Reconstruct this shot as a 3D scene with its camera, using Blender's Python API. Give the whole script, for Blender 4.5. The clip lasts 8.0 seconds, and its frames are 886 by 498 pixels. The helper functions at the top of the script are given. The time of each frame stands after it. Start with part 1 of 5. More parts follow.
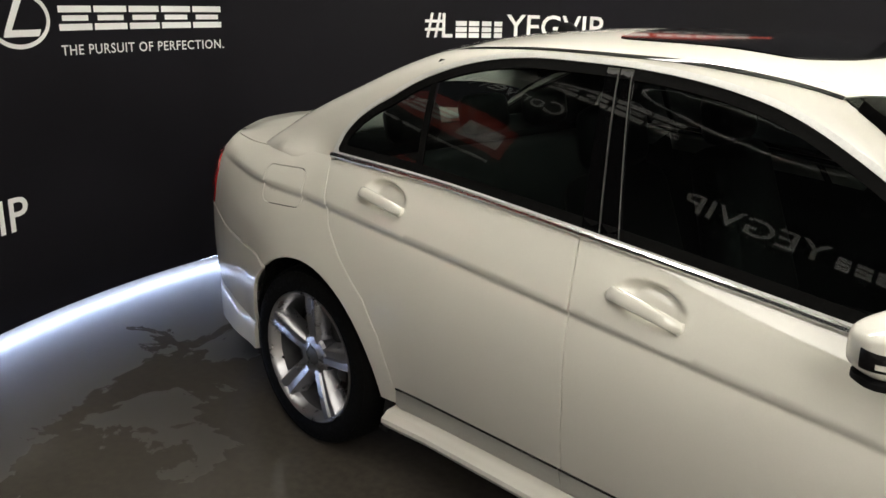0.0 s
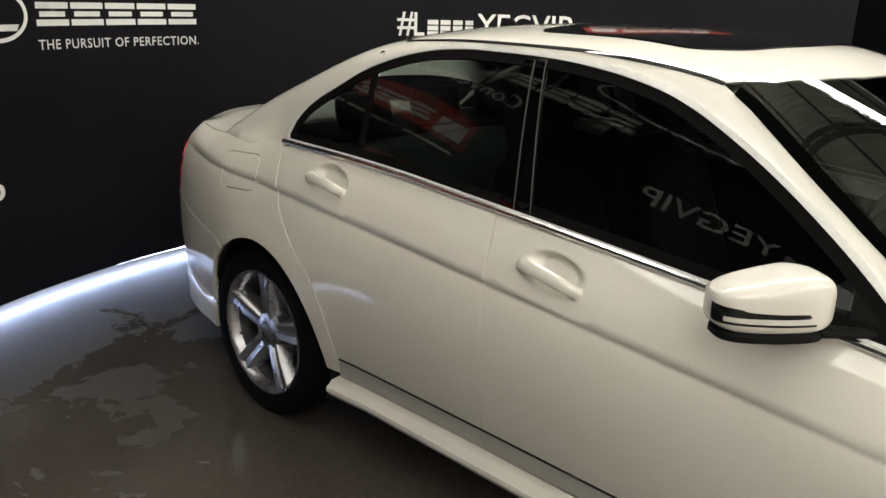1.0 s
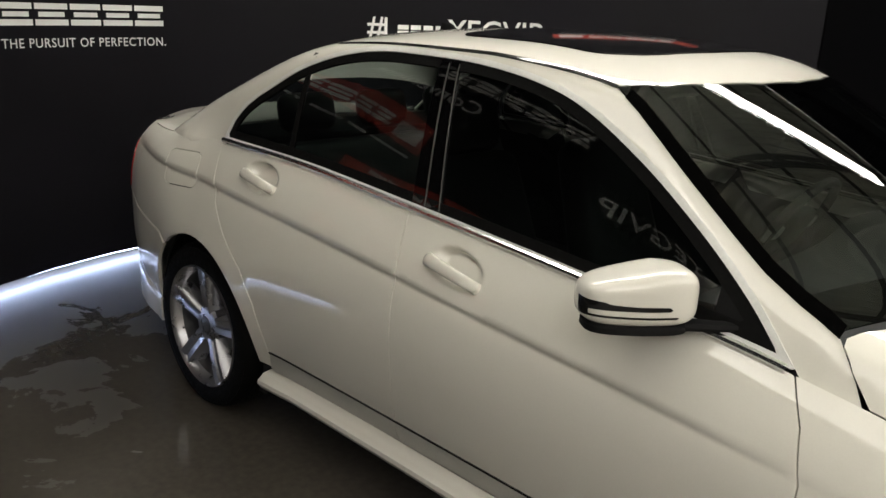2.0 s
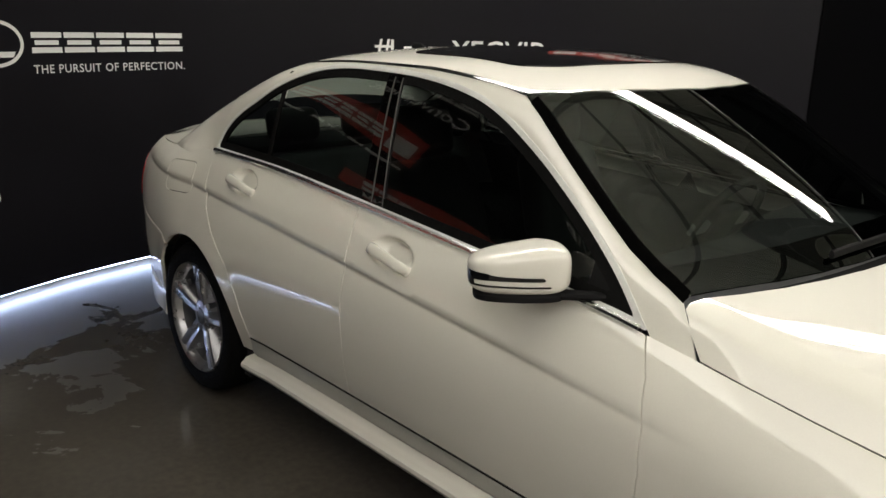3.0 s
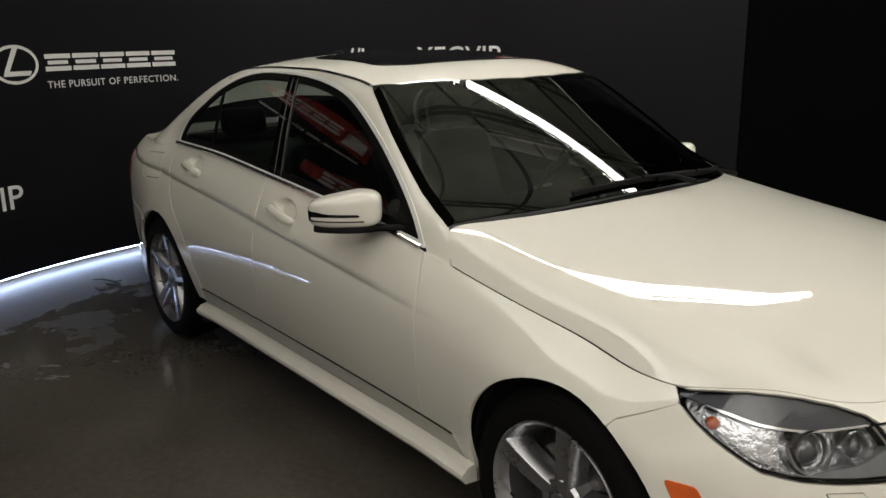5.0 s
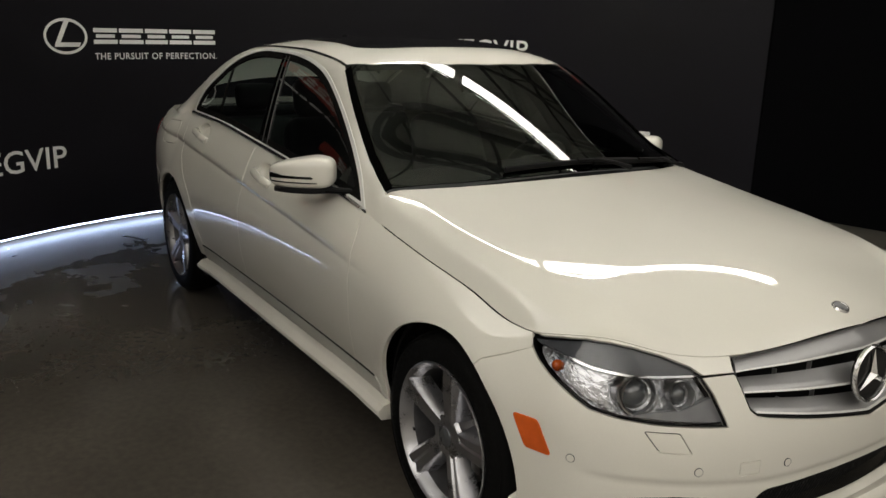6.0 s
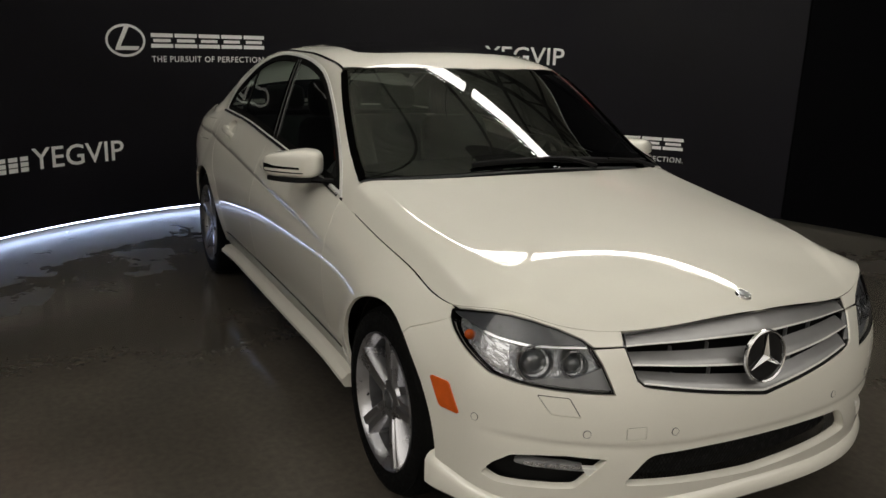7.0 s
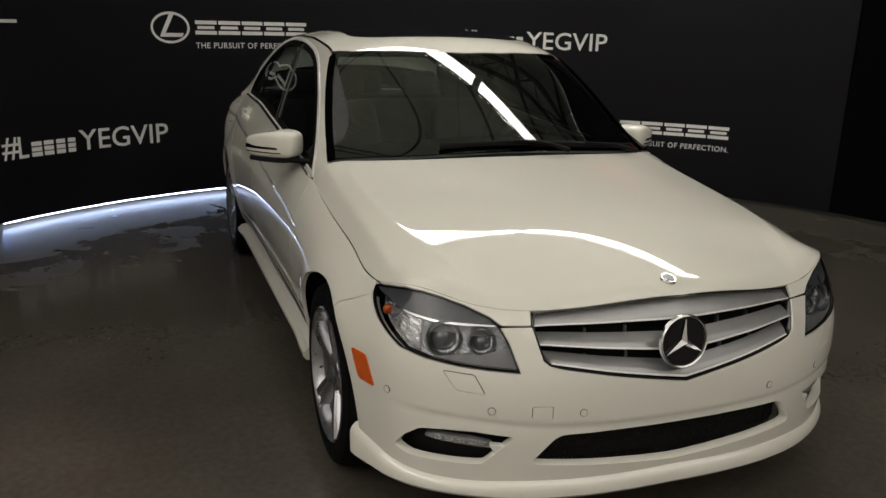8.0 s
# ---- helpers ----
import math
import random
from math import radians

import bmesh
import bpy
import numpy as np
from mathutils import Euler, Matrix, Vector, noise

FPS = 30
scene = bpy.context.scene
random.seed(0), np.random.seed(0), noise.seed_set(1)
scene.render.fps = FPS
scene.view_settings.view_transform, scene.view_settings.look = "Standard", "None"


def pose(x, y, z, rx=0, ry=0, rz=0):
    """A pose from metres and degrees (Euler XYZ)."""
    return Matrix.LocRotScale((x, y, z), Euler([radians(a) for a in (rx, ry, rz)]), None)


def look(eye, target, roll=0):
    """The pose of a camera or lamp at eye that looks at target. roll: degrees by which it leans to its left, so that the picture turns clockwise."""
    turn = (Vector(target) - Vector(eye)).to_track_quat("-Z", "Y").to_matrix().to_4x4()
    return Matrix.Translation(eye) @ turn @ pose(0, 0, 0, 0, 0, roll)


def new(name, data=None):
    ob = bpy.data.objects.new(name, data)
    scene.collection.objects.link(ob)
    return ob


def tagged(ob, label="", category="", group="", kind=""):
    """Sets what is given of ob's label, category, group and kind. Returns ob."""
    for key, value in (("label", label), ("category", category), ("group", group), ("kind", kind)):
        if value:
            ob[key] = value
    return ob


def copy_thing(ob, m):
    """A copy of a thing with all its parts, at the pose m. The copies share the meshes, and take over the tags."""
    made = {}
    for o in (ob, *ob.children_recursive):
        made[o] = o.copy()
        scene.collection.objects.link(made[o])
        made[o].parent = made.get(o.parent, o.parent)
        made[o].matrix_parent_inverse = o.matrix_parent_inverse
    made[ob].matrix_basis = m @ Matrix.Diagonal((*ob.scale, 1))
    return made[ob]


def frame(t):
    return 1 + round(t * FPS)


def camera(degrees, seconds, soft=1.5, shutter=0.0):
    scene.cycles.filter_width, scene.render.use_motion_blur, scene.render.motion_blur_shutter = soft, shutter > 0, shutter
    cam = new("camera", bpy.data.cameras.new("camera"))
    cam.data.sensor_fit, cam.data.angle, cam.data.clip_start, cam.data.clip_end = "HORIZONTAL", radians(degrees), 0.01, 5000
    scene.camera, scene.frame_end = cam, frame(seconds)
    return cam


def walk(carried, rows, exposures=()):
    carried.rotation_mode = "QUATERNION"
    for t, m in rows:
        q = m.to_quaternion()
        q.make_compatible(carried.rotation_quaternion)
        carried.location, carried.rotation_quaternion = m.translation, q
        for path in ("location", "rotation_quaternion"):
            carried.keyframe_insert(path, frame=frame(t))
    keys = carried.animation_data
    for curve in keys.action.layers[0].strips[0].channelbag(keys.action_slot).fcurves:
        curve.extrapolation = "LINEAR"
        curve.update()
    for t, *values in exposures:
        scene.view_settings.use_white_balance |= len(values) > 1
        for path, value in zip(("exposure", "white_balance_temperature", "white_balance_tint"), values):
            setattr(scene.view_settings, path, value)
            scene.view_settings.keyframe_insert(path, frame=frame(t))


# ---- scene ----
cam = camera(56.4, 8.0)
PATH = [
    (0, (0.748, -2.4, 1.519), (-0.584, -1.03, 0.929), 1.8),
    (0.5, (0.86, -2.402, 1.506), (-0.463, -1.022, 0.919), 1.9),
    (1, (1.022, -2.396, 1.505), (-0.313, -1.026, 0.921), 2.0),
    (1.5, (1.126, -2.354, 1.516), (-0.193, -0.965, 0.943), 2.3),
    (1.7, (1.174, -2.315, 1.506), (-0.115, -0.964, 0.944), 2.5),
    (2.8, (1.57, -2.228, 1.507), (0.173, -0.967, 0.995), 1.8),
    (3, (1.697, -2.25, 1.512), (0.258, -0.964, 0.988), 1.5),
    (3.5, (1.94, -2.294, 1.53), (0.49, -1.015, 1.018), 1.0),
    (4, (2.213, -2.303, 1.509), (0.744, -1.039, 1.015), 1.6),
    (4.5, (2.462, -2.295, 1.529), (0.97, -1.064, 1.022), 0.3),
    (5.8, (3.136, -2.128, 1.5), (1.584, -1.057, 1.003), 0.6),
    (6, (3.233, -2.078, 1.493), (1.616, -1.021, 0.975), 1.7),
    (6.5, (3.448, -1.966, 1.5), (1.786, -0.995, 0.956), 1.0),
    (7, (3.694, -1.854, 1.503), (1.976, -0.965, 0.996), 2.1),
    (7.5, (3.826, -1.651, 1.499), (2.08, -0.843, 0.951), 0.5),
    (8, (3.946, -1.425, 1.499), (2.146, -0.74, 0.96), 1.8),
]
walk(cam, [(t, look(eye, target, roll)) for t, eye, target, roll in PATH],
     exposures=[(0, -0.12), (1, -0.27), (1.5, -0.46), (3, -0.63), (4.5, -0.92), (6, -1.17), (8, -1.38)])

# ---- light ----
world = bpy.data.worlds.new("hall_air")
scene.world = world
world.use_nodes = True
world.node_tree.nodes["Background"].inputs["Color"].default_value = (0.85, 0.92, 1.0, 1)
world.node_tree.nodes["Background"].inputs["Strength"].default_value = 0.006

# ---- materials ----


def material(name, color, rough=0.5, metal=0.0, **more):
    """A principled material with grain and stains at two scales, in metres: grain=(size, amount), stain=(size, amount), bump=(size, height), coat, spec, trans, ior."""
    m = bpy.data.materials.new(name)
    m.use_nodes = True
    t = m.node_tree
    p = t.nodes["Principled BSDF"]
    p.inputs["Base Color"].default_value = (*color, 1)
    p.inputs["Roughness"].default_value = rough
    p.inputs["Metallic"].default_value = metal
    p.inputs["Coat Weight"].default_value = more.get("coat", 0)
    p.inputs["Coat Roughness"].default_value = 0.03
    p.inputs["Coat IOR"].default_value = more.get("coat_ior", 1.5)
    p.inputs["Specular IOR Level"].default_value = more.get("spec", 0.5)
    p.inputs["Transmission Weight"].default_value = more.get("trans", 0)
    p.inputs["IOR"].default_value = more.get("ior", 1.5)
    if "glow" in more:
        p.inputs["Emission Color"].default_value = (*more.get("tint", color), 1)
        p.inputs["Emission Strength"].default_value = more["glow"]
    place = t.nodes.new("ShaderNodeTexCoord").outputs["Object"]

    def noise_of(size, detail=4):
        n = t.nodes.new("ShaderNodeTexNoise")
        n.inputs["Scale"].default_value, n.inputs["Detail"].default_value = 1 / size, detail
        t.links.new(place, n.inputs["Vector"])
        return n.outputs["Fac"]
    if "grain" in more or "stain" in more:
        value = None
        for key in ("grain", "stain"):
            if key not in more:
                continue
            size, amount = more[key]
            r = t.nodes.new("ShaderNodeMapRange")
            r.inputs["From Min"].default_value, r.inputs["From Max"].default_value = 0.3, 0.7
            r.inputs["To Min"].default_value, r.inputs["To Max"].default_value = 1 - amount, 1 + amount
            t.links.new(noise_of(size), r.inputs["Value"])
            if value is None:
                value = r.outputs["Result"]
            else:
                k = t.nodes.new("ShaderNodeMath")
                k.operation = "MULTIPLY"
                t.links.new(value, k.inputs[0]), t.links.new(r.outputs["Result"], k.inputs[1])
                value = k.outputs[0]
        mix = t.nodes.new("ShaderNodeVectorMath")
        mix.operation = "SCALE"
        mix.inputs[0].default_value = color
        t.links.new(value, mix.inputs["Scale"])
        t.links.new(mix.outputs[0], p.inputs["Base Color"])
        rr = t.nodes.new("ShaderNodeMath")
        rr.operation = "MULTIPLY"
        rr.inputs[0].default_value = rough
        t.links.new(value, rr.inputs[1]), t.links.new(rr.outputs[0], p.inputs["Roughness"])
    if "bump" in more:
        size, height = more["bump"]
        b = t.nodes.new("ShaderNodeBump")
        b.inputs["Strength"].default_value, b.inputs["Distance"].default_value = 1, height
        t.links.new(noise_of(size), b.inputs["Height"]), t.links.new(b.outputs[0], p.inputs["Normal"])
    return m


PAINT = material("pearl_white_paint", (0.765, 0.745, 0.677), 0.55, 0, coat=1.0, coat_ior=1.80, spec=0.25, grain=(0.004, 0.012), stain=(0.5, 0.015))
BLACK = material("black_plastic", (0.009, 0.009, 0.0095), 0.6, 0, spec=0.07, grain=(0.004, 0.2), bump=(0.003, 0.0003))
# grey that stands in for a glint along the pillar covers
GLINT = material("painted_edge_glint", (0.07, 0.07, 0.068), 0.5, 0, grain=(0.004, 0.1))
PIANO = material("piano_black", (0.002, 0.002, 0.0022), 0.03, 0, spec=0.6, stain=(0.2, 0.1))
RUBBER = material("window_rubber", (0.006, 0.006, 0.006), 0.7, 0, spec=0.03, grain=(0.004, 0.2))
GLOSS = material("gloss_black", (0.006, 0.006, 0.007), 0.08, 0, spec=0.5, stain=(0.2, 0.1))
FRIT = material("black_glass_border", (0.002, 0.002, 0.002), 0.9, 0, spec=0.0, grain=(0.01, 0.2))
BEZEL_DARK = material("smoked_bezel", (0.075, 0.078, 0.085), 0.3, 0.1, stain=(0.05, 0.15))
# black of the underbody, also put in as shade inside gaps
VOID = material("dark_underbody_and_gaps", (0.006, 0.006, 0.006), 0.9, 0, grain=(0.02, 0.4))
RUBBER = material("tyre_rubber", (0.0045, 0.0045, 0.0045), 0.8, 0, spec=0.08, grain=(0.01, 0.25), bump=(0.006, 0.0006))
CHROME = material("chrome", (0.82, 0.82, 0.83), 0.2, 1.0, stain=(0.1, 0.05))
SILVER = material("silver_lacquer", (0.37, 0.37, 0.375), 0.36, 0.6, coat=0.15, grain=(0.003, 0.05), stain=(0.08, 0.05))
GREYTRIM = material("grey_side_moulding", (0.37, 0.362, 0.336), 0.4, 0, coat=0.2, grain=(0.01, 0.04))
ALLOY = material("alloy_wheel", (0.36, 0.36, 0.38), 0.28, 0.9, coat=0.3, grain=(0.003, 0.02), stain=(0.06, 0.04))
# silver like the rim, darkened for the shade behind the spokes
BARREL = material("shaded_wheel_barrel", (0.13, 0.13, 0.137), 0.42, 0.7, stain=(0.05, 0.2))
GAP_SHADE = material("shut_gap_shadow", (0.10, 0.098, 0.09), 0.8, 0, spec=0.1, grain=(0.02, 0.2))
DISC = material("brake_steel", (0.12, 0.115, 0.11), 0.4, 1.0, grain=(0.01, 0.2))
AMBER = material("amber_plastic", (0.6, 0.10, 0.012), 0.2, 0, coat=0.5, stain=(0.05, 0.15))
TAIL_RED = material("red_lamp", (0.35, 0.01, 0.012), 0.1, 0, coat=0.6, stain=(0.05, 0.15))
LEATHER = material("dark_leather", (0.035, 0.035, 0.034), 0.5, 0, grain=(0.01, 0.2), bump=(0.006, 0.0008))
DASH = material("dashboard_plastic", (0.03, 0.032, 0.032), 0.6, 0, grain=(0.005, 0.15), bump=(0.003, 0.0004))
LAMP_GREY = material("lamp_bezel", (0.30, 0.305, 0.315), 0.32, 0.35, stain=(0.05, 0.2))
REFLECTOR = material("lamp_reflector", (0.62, 0.62, 0.64), 0.2, 0.8, bump=(0.016, 0.0035))


def tinted(name, color, clear, rough=0.0, ior=1.62):
    """Window glass: a clear tinted pane with a mirror's gloss by Fresnel."""
    m = bpy.data.materials.new(name)
    m.use_nodes = True
    t = m.node_tree
    t.nodes.clear()
    out = t.nodes.new("ShaderNodeOutputMaterial")
    see = t.nodes.new("ShaderNodeBsdfTransparent")
    see.inputs["Color"].default_value = (*[c * clear for c in color], 1)
    gl = t.nodes.new("ShaderNodeBsdfGlossy")
    gl.inputs["Roughness"].default_value = rough
    fr = t.nodes.new("ShaderNodeFresnel")
    fr.inputs["IOR"].default_value = ior
    mx = t.nodes.new("ShaderNodeMixShader")
    t.links.new(fr.outputs[0], mx.inputs[0]), t.links.new(see.outputs[0], mx.inputs[1]), t.links.new(gl.outputs[0], mx.inputs[2])
    t.links.new(mx.outputs[0], out.inputs["Surface"])
    return m


SIDE_GLASS = tinted("tinted_side_glass", (0.72, 0.86, 0.82), 0.42)
FRONT_GLASS = tinted("windscreen_glass", (0.80, 0.95, 0.9), 0.24, ior=1.53)
LENS = tinted("clear_lamp_lens", (0.97, 0.98, 1.0), 0.99, ior=1.45)
WALL = material("black_printed_cloth", (0.0078, 0.0073, 0.0098), 0.6, 0, grain=(0.002, 0.15), stain=(0.7, 0.25), bump=(0.35, 0.004), spec=0.12)
WALL_SIDE = material("black_matt_cloth", (0.0022, 0.0022, 0.0027), 0.9, 0, grain=(0.002, 0.15), stain=(0.7, 0.3), bump=(0.4, 0.004), spec=0.03)
PRINT = material("white_print", (0.86, 0.86, 0.84), 0.6, 0, stain=(0.2, 0.04))
RED = material("red_print", (0.46, 0.036, 0.018), 0.6, 0, stain=(0.3, 0.08))
LED = material("led_strip", (0.6, 0.75, 1.0), 0.5, 0, glow=45.0, tint=(0.54, 0.67, 1.0))
TUBE = material("ceiling_tube", (1, 1, 1), 0.5, 0, glow=50.0, tint=(1.0, 0.95, 0.875))
# added glow above the tube lamps, only to brighten the roof deck
DECK_FILL = material("deck_fill_light", (1, 1, 1), 0.5, 0, glow=205.0, tint=(1.0, 0.97, 0.89))
# glow of wide fill panels, added out of view to brighten the car
FILL_GLOW = material("lamp_panel", (0.8, 0.8, 0.8), 0.5, 0, glow=5.5, tint=(1.0, 0.95, 0.865))


def soft_edges(m, half, glow):
    """A diffuser that glows most along its middle and dims towards its long edges, half metres away."""
    t = m.node_tree
    sep = t.nodes.new("ShaderNodeSeparateXYZ")
    t.links.new(t.nodes.new("ShaderNodeTexCoord").outputs["Object"], sep.inputs[0])
    far = t.nodes.new("ShaderNodeMath")
    far.operation = "ABSOLUTE"
    t.links.new(sep.outputs["Y"], far.inputs[0])
    fade = t.nodes.new("ShaderNodeMapRange")
    fade.interpolation_type = "SMOOTHSTEP"
    fade.inputs["From Min"].default_value, fade.inputs["From Max"].default_value = 0, half
    fade.inputs["To Min"].default_value, fade.inputs["To Max"].default_value = glow, glow * 0.25
    t.links.new(far.outputs[0], fade.inputs["Value"])
    t.links.new(fade.outputs[0], t.nodes["Principled BSDF"].inputs["Emission Strength"])


# weaker glow for the fill panels added ahead of the nose
FILL_FRONT = FILL_GLOW.copy()
FILL_FRONT.name = "lamp_panel_front"
soft_edges(FILL_GLOW, 4.5, 6.6)
soft_edges(FILL_FRONT, 4.5, 3.9)
RAIL = material("brushed_rail", (0.75, 0.75, 0.73), 0.4, 0.2, grain=(0.01, 0.05), stain=(0.3, 0.08))
DECK = material("roof_deck", (0.74, 0.76, 0.66), 0.5, 0.0, grain=(0.05, 0.1), stain=(0.8, 0.15))
PURLIN = material("dark_channel_steel", (0.10, 0.10, 0.09), 0.55, 0.2, stain=(0.3, 0.2))
STEEL = material("painted_steel", (0.16, 0.16, 0.145), 0.5, 0.2, stain=(0.3, 0.2))
PLASTER = material("hall_wall", (0.74, 0.71, 0.66), 0.8, 0, grain=(0.02, 0.08), stain=(1.2, 0.2))


def floor_material():
    """Dark sealed concrete: glossy in the middle, with matt ragged patches of dried water towards the wall."""
    m = material("sealed_concrete", (0.076, 0.067, 0.056), 0.2, 0, grain=(0.03, 0.12), stain=(0.9, 0.22), spec=0.5)
    t = m.node_tree
    p = t.nodes["Principled BSDF"]
    place = t.nodes.new("ShaderNodeTexCoord").outputs["Object"]
    n = t.nodes.new("ShaderNodeTexNoise")
    n.inputs["Scale"].default_value, n.inputs["Detail"].default_value, n.inputs["Roughness"].default_value = 2.2, 9, 0.62
    n.inputs["Distortion"].default_value = 0.6
    t.links.new(place, n.inputs["Vector"])
    away = t.nodes.new("ShaderNodeVectorMath")
    away.operation = "DISTANCE"
    away.inputs[1].default_value = (RING_X, RING_Y, 0)
    t.links.new(place, away.inputs[0])
    band = t.nodes.new("ShaderNodeMapRange")
    band.inputs["From Min"].default_value, band.inputs["From Max"].default_value = 2.3, 3.6
    band.inputs["To Min"].default_value, band.inputs["To Max"].default_value = -0.16, 0.2
    t.links.new(away.outputs["Value"], band.inputs["Value"])
    add = t.nodes.new("ShaderNodeMath")
    add.operation = "ADD"
    t.links.new(n.outputs["Fac"], add.inputs[0]), t.links.new(band.outputs[0], add.inputs[1])
    mask = t.nodes.new("ShaderNodeMapRange")
    mask.inputs["From Min"].default_value, mask.inputs["From Max"].default_value = 0.535, 0.56
    t.links.new(add.outputs[0], mask.inputs["Value"])
    old = p.inputs["Base Color"].links[0].from_socket
    mix = t.nodes.new("ShaderNodeMix")
    mix.data_type = "RGBA"
    mix.inputs["B"].default_value = (0.086, 0.078, 0.069, 1)
    for s in mix.inputs:
        if s.name == "A" and s.type == "RGBA":
            t.links.new(old, s)
        if s.name == "B" and s.type == "RGBA":
            s.default_value = (0.086, 0.078, 0.069, 1)
    t.links.new(mask.outputs[0], mix.inputs["Factor"])
    for s in mix.outputs:
        if s.type == "RGBA":
            t.links.new(s, p.inputs["Base Color"])
    rough = t.nodes.new("ShaderNodeMapRange")
    rough.inputs["To Min"].default_value, rough.inputs["To Max"].default_value = 0.17, 0.38
    t.links.new(mask.outputs[0], rough.inputs["Value"]), t.links.new(rough.outputs[0], p.inputs["Roughness"])
    return m


# ---- mesh helpers ----


def thing(name, m=None, **tags):
    ob = new(name)
    ob.matrix_world = m or Matrix()
    return tagged(ob, **tags)


def part(name, bm, mat, parent=None, label="", flat=False):
    """Links a bmesh (or a mesh) as one object under a thing or a part."""
    if isinstance(bm, bmesh.types.BMesh):
        me = bpy.data.meshes.new(name)
        bm.to_mesh(me)
        bm.free()
        for f in me.polygons:
            f.use_smooth = not flat
        if not flat:
            me.set_sharp_from_angle(angle=radians(35))
    else:
        me = bm
    if not me.materials:
        me.materials.append(mat)
    ob = new(name, me)
    ob.parent = parent
    return tagged(ob, label=label) if label else ob


def box(w, d, h, bevel=0.0, at=(0, 0, 0), seg=2, turn=None):
    bm = bmesh.new()
    bmesh.ops.create_cube(bm, size=1)
    bmesh.ops.scale(bm, vec=(w, d, h), verts=bm.verts)
    if bevel:
        bmesh.ops.bevel(bm, geom=bm.edges[:], offset=bevel, segments=seg, affect="EDGES", profile=0.5)
    bmesh.ops.transform(bm, matrix=Matrix.Translation(at) @ (turn or Matrix()), verts=bm.verts)
    return bm


def lathe(profile, steps=48, axis="Y"):
    """Turns a profile of (radius, along) round the y axis."""
    bm = bmesh.new()
    rows = []
    for k in range(steps):
        a = 2 * math.pi * k / steps
        rows.append([bm.verts.new((r * math.cos(a), y, r * math.sin(a))) for r, y in profile])
    for k in range(steps):
        p, q = rows[k], rows[(k + 1) % steps]
        for i in range(len(profile) - 1):
            if profile[i][0] < 1e-6:
                if profile[i + 1][0] > 1e-6:
                    bm.faces.new((p[i], p[i + 1], q[i + 1]))
            elif profile[i + 1][0] < 1e-6:
                bm.faces.new((p[i], p[i + 1], q[i]))
            else:
                bm.faces.new((p[i], p[i + 1], q[i + 1], q[i]))
    bmesh.ops.remove_doubles(bm, verts=bm.verts, dist=1e-6)
    bmesh.ops.recalc_face_normals(bm, faces=bm.faces)
    return bm


def tube(path, radius, sides=8, flat=1.0):
    """A rod along a path of points; radius may be a list."""
    bm = bmesh.new()
    pts = [Vector(p) for p in path]
    rings = []
    for i, p in enumerate(pts):
        d = (pts[min(i + 1, len(pts) - 1)] - pts[max(i - 1, 0)]).normalized()
        a = d.cross(Vector((0, 0, 1)))
        a = a.normalized() if a.length > 1e-4 else Vector((1, 0, 0))
        b = a.cross(d)
        r = radius[i] if isinstance(radius, (list, tuple)) else radius
        rings.append([bm.verts.new(p + a * r * math.cos(2 * math.pi * k / sides) + b * r * flat * math.sin(2 * math.pi * k / sides)) for k in range(sides)])
    for p, q in zip(rings, rings[1:]):
        for k in range(sides):
            bm.faces.new((p[k], p[(k + 1) % sides], q[(k + 1) % sides], q[k]))
    bm.faces.new(rings[0]), bm.faces.new(rings[-1][::-1])
    bmesh.ops.recalc_face_normals(bm, faces=bm.faces)
    return bm


def inside(poly, u, v):
    """Even-odd test of points against a polygon."""
    hit = np.zeros(u.shape, bool)
    for (a, b), (c, d) in zip(poly, np.roll(poly, -1, 0)):
        if b != d:
            hit ^= ((b > v) != (d > v)) & (u < (c - a) * (v - b) / (d - b) + a)
    return hit


def dense(poly, step, shut=True):
    out = []
    n = len(poly)
    for i in range(n if shut else n - 1):
        a, b = np.array(poly[i], float), np.array(poly[(i + 1) % n], float)
        k = max(1, int(math.ceil(np.hypot(*(b - a)) / step)))
        out += [a + (b - a) * j / k for j in range(k)]
    if not shut:
        out.append(np.array(poly[-1], float))
    return np.array(out)


def rounded(poly, r, n=4):
    """The polygon with its corners cut to curves that reach r back along the edges."""
    out = []
    for i in range(len(poly)):
        a, b, c = (np.array(poly[j % len(poly)], float) for j in (i - 1, i, i + 1))
        p = b + (a - b) * min(r / np.hypot(*(a - b)), 0.45)
        q = b + (c - b) * min(r / np.hypot(*(c - b)), 0.45)
        out += [p * (1 - t) ** 2 + 2 * b * t * (1 - t) + q * t * t for t in np.linspace(0, 1, n + 1)]
    return [tuple(p) for p in out]


def shrink(poly, d):
    """The polygon moved inwards by d (outwards if negative)."""
    p = np.array(poly, float)
    a, b = p - np.roll(p, 1, 0), np.roll(p, -1, 0) - p
    area = 0.5 * np.sum(p[:, 0] * np.roll(p[:, 1], -1) - p[:, 1] * np.roll(p[:, 0], -1))
    n1, n2 = (np.stack([-e[:, 1], e[:, 0]], 1) / np.maximum(np.hypot(e[:, 0], e[:, 1]), 1e-9)[:, None] for e in (a, b))
    n = n1 + n2
    n = n / np.maximum((n * n).sum(1) / 2, 0.5)[:, None]
    return [tuple(q) for q in p + n * d * np.sign(area)]


